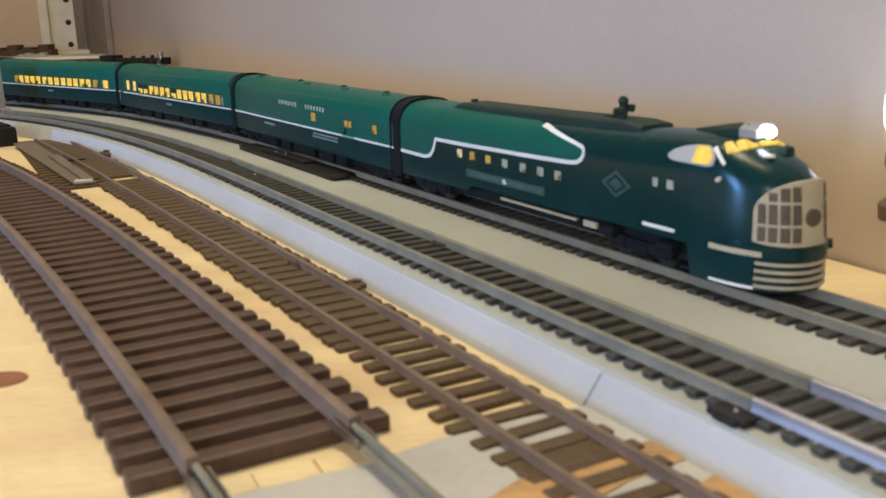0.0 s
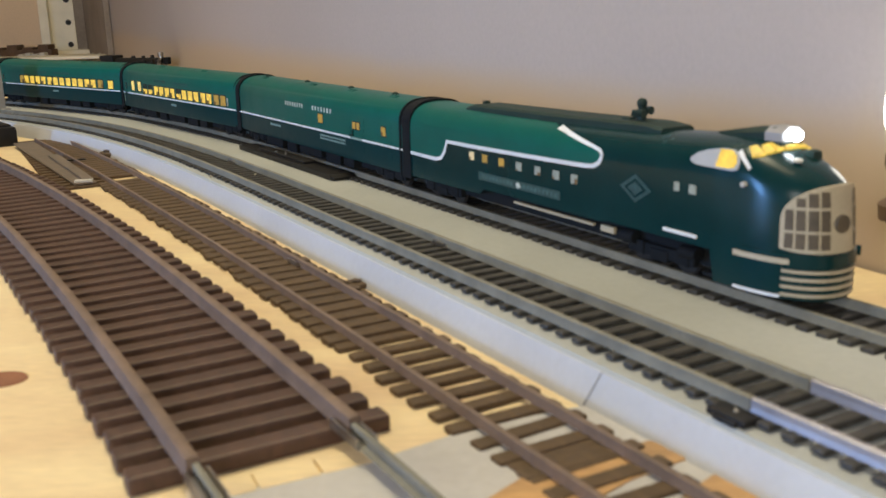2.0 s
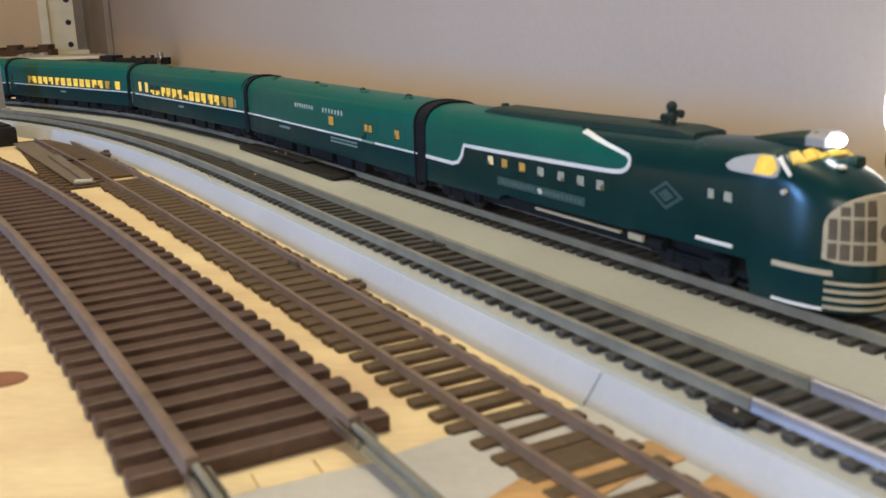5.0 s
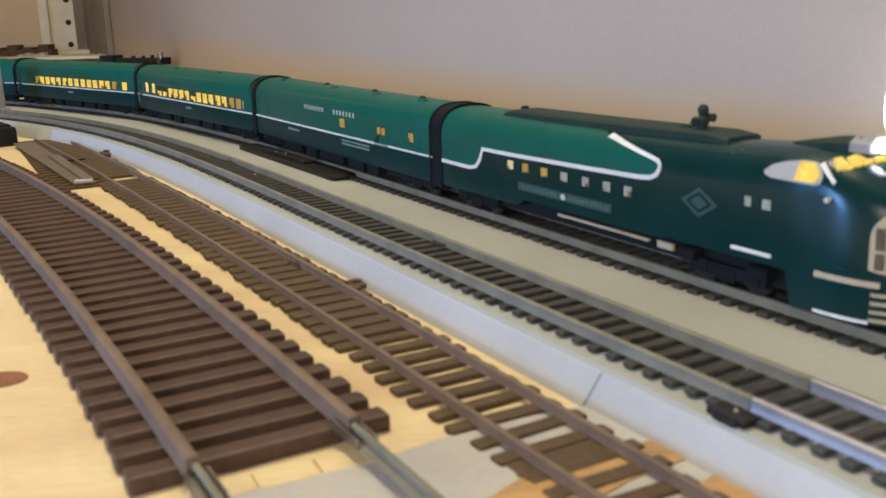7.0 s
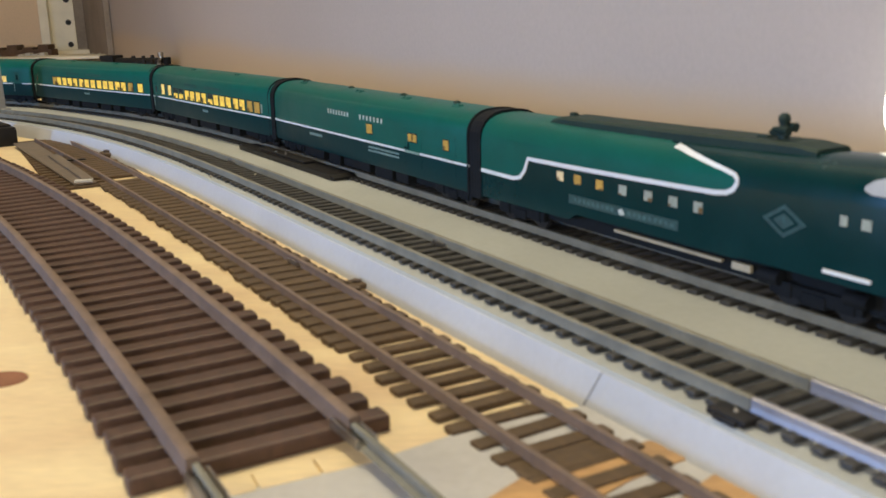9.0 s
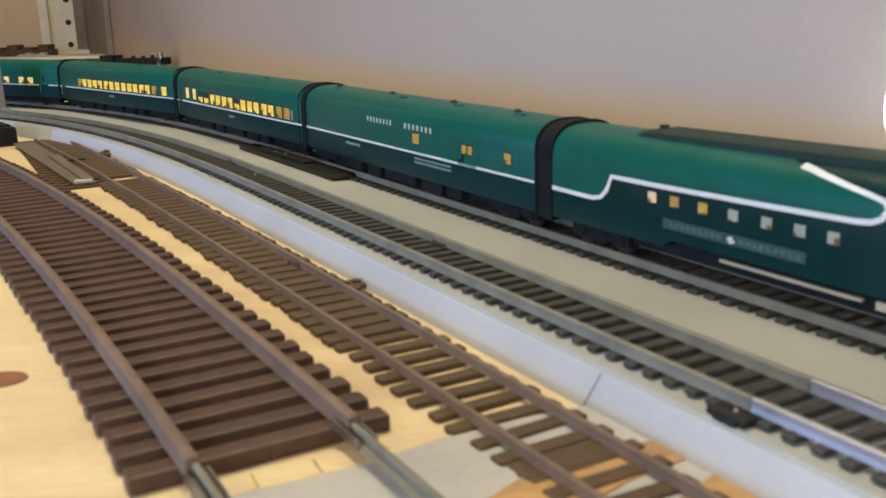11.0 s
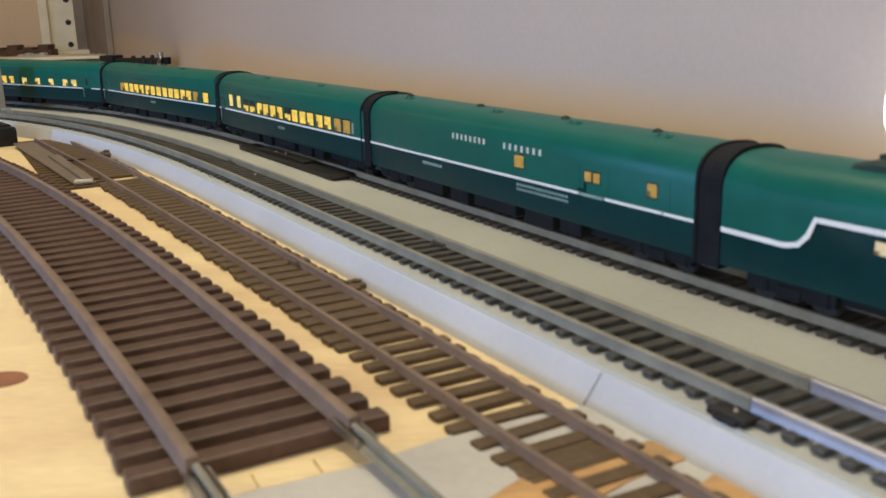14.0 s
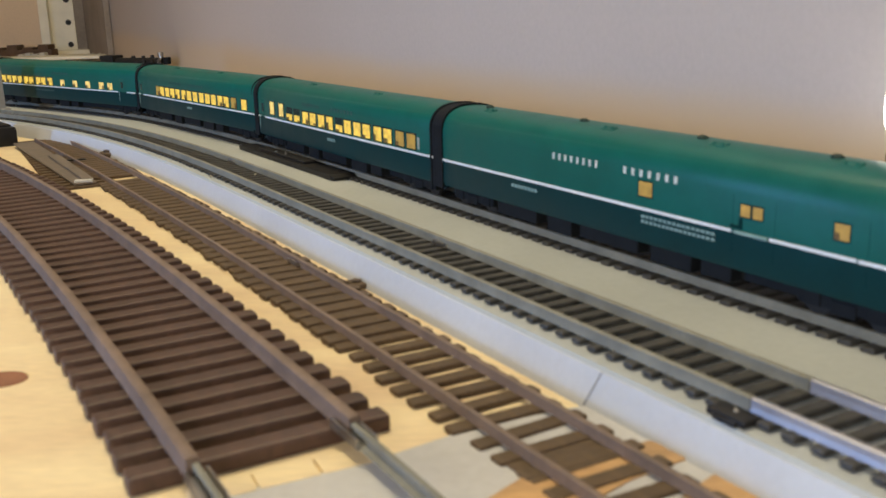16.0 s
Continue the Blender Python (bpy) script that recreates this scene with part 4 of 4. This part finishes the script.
# ---- far end of the layout ----
post = thing("shelf_upright", "cream painted steel shelf upright with punched holes", "shelf upright")
m = turned(-885, 2330, 12)
part("web", box(bmesh.new(), -22, 32, -2, 2, 0, 900, m=m), M_POST, post)
part("flange", box(bmesh.new(), -42, -22, -26, 2, 0, 900, bevel=1.0, m=m), M_POST, post)
for k in range(8):
    part("hole", cyl(bmesh.new(), m @ Vector((18, -3.0, 22 + k * 51)), m @ Vector((18, -1.6, 22 + k * 51)), 6.5, seg=16), M_BLACK, post, "round punched hole")
part("foot_plate", box(bmesh.new(), -48, 62, -34, 10, 0, 10, bevel=1.0, m=m), M_POST, post)
for k, (x, y, w, d, h, mat, lab) in enumerate(((-940, 2235, 150, 30, 27, M_BROWN, "long brown model wagon body stored on the board"), (-885, 2150, 64, 18, 12, M_CREAM, "pale cast model wall section"),
                                              (-985, 2150, 50, 26, 14, M_GREYP, "grey model shed roof"), (-740, 2120, 26, 12, 9, M_CREAM, "small white plastic clamp"))):
    s = thing("model_scrap", lab, "model part", "model parts at the far end")
    m = turned(x, y, -8 + 6 * k)
    part("body", box(bmesh.new(), -w / 2, w / 2, -d / 2, d / 2, 0, h * 0.6, bevel=1.5, m=m), mat, s)
    for q in range(4):
        a = -w / 2 + w * (q + 0.5) / 4
        part("block", box(bmesh.new(), a - w * 0.08, a + w * 0.08, -d / 2 - 1, d / 2 + 1, h * 0.5, h * (0.8 + 0.2 * (q % 2)), bevel=1.0, m=m), mat, s)

sl = thing("steam_locomotive", "small black model steam locomotive with silver smokebox", "locomotive")
m = turned(-450, 1440, -22)
part("boiler", cyl(bmesh.new(), m @ Vector((-25, 0, 21)), m @ Vector((52, 0, 21)), 8.5, seg=18), M_BLACK, sl, smooth=True)
part("smokebox", cyl(bmesh.new(), m @ Vector((52, 0, 21)), m @ Vector((58, 0, 21)), 8.8, seg=18), M_STEEL, sl, "silver smokebox", smooth=True)
part("cab", box(bmesh.new(), -48, -24, -12, 12, 10, 33, bevel=1.0, m=m), M_BLACK, sl)
part("tender", box(bmesh.new(), -98, -54, -12, 12, 10, 25, bevel=1.5, m=m), M_BLACK, sl)
part("frame", box(bmesh.new(), -98, 62, -9, 9, 7, 11, m=m), M_UNDER, sl)
part("stack", cyl(bmesh.new(), m @ Vector((53, 0, 12)), m @ Vector((53, 0, 37)), 4.2), M_STEEL, sl, "silver upright stack", smooth=True)
for x in (30, 44):
    part("air_pump", cyl(bmesh.new(), m @ Vector((x, -9.5, 14)), m @ Vector((x, -9.5, 27)), 2.6), M_BLACK, sl, "black air pump", smooth=True)
part("lantern", box(bmesh.new(), 60, 68, -4, 4, 20, 30, bevel=1.0, m=m), M_UNDER, sl)
for x, h in ((38, 33), (22, 32), (4, 32)):
    part("dome", cyl(bmesh.new(), m @ Vector((x, 0, 26)), m @ Vector((x, 0, h)), 3.2, 2.8), M_BLACK, sl, smooth=True)
for x in (-88, -64, -34, -12, 8, 28, 48):
    part("wheel", cyl(bmesh.new(), m @ Vector((x, -9.5, 6.5)), m @ Vector((x, 9.5, 6.5)), 6.5, seg=18), M_UNDER, sl, smooth=True)

# ---- wall lamp at the near end ----
wl = thing("wall_lamp", "small glowing white wall lamp with a brown wooden stem", "lamp")
c = h0 @ Vector((34.5, -16, 0))
bm = bmesh.new()
bmesh.ops.create_uvsphere(bm, u_segments=24, v_segments=16, radius=1.0, matrix=Matrix.Translation((c.x, c.y, 61)) @ Matrix.Diagonal((10, 10, 15, 1)))
part("bulb", bm, M_BULB, wl, "glowing white bulb", smooth=True)
rings = []
for z, r in ((25, 9), (30, 9.5), (32, 6.5), (38, 6.5), (43, 8.5), (46, 8.5)):
    rings.append([(c.x + r * math.cos(a * math.pi / 9), c.y + r * math.sin(a * math.pi / 9), z) for a in range(18)])
part("stem", loft(bmesh.new(), rings), M_BROWN, wl, smooth=True)
part("bracket", box(bmesh.new(), 28, 36, -12, 0, 26, 30, bevel=0.8, m=h0), M_BROWN, wl)

# loose planks at the edge of the plywood and a dark filler for the shade between the small track's ties
for k, (x, y) in enumerate(((-47, 180.5), (-34.5, 186.5), (-22, 192.5))):
    mesh_thing("plank_offcut", box(bmesh.new(), -6.6, 6.6, -4.0, 4.0, 0, 0.9, bevel=0.25, m=turned(x, y, 25.5)), M_PLY, "pale plywood offcut lying at the end of the wide track", "plank")
pb = thing("tie_gap_shade", "dark brown filler for the shade between the small track's end ties", "block")
xs, ys, hs = LINE_B.at(438.0)
m = turned(xs, ys, math.degrees(hs))
part("block", box(bmesh.new(), -5, 5, -14, 12, 0.7, 1.4, bevel=0.3, m=m), M_TIE_B, pb)
part("foot", box(bmesh.new(), -5, 5, -12, 10, 0.0, 0.9, m=m), M_TIE_B, pb)

sp = thing("shelf_plank", "cream painted plank lying across the far end of the board", "plank")
m = turned(-930, 2025, 4)
part("plank", box(bmesh.new(), -240, 240, -38, 38, 3, 9, bevel=0.6, m=m), M_POST, sp)
for x in (-180, 0, 180):
    part("batten", box(bmesh.new(), x - 12, x + 12, -34, 34, 0, 3.2, m=m), M_BROWN, sp)


def motions():
    """The train creeps forward along the outer track and gathers speed."""
    def ride(s0, length):
        # the couplings close up a little in the bend
        s0 += float(np.interp(s0, [330, 420, 520], [3.6, 1.8, 0.0]))
        x0, y0, _ = LINE_D.at(s0)
        x1, y1, _ = LINE_D.at(s0 + length)
        return pose(x0 * MM, y0 * MM, RZ * MM, 0, 0, math.degrees(math.atan2(y1 - y0, x1 - x0)))

    walk(loco, [(t, ride(s, 175.0)) for t, s in G1])
    back = 0.0
    for car, length in zip(cars, LENGTHS):
        back += length
        walk(car, [(t, ride(s - back, length)) for t, s in G1])
    # the wheels roll as far as the train goes
    times = [k * 0.2 for k in range(81)]
    gone = np.interp(times, [q[0] for q in G1], [q[1] for q in G1]) - G1[0][1]
    for wheel, x, y in WHEELS:
        walk(wheel, [(t, pose(x * MM, y * MM, 5.9 * MM, 0, math.degrees(d / 5.2), 0)) for t, d in zip(times, gone)])


motions()
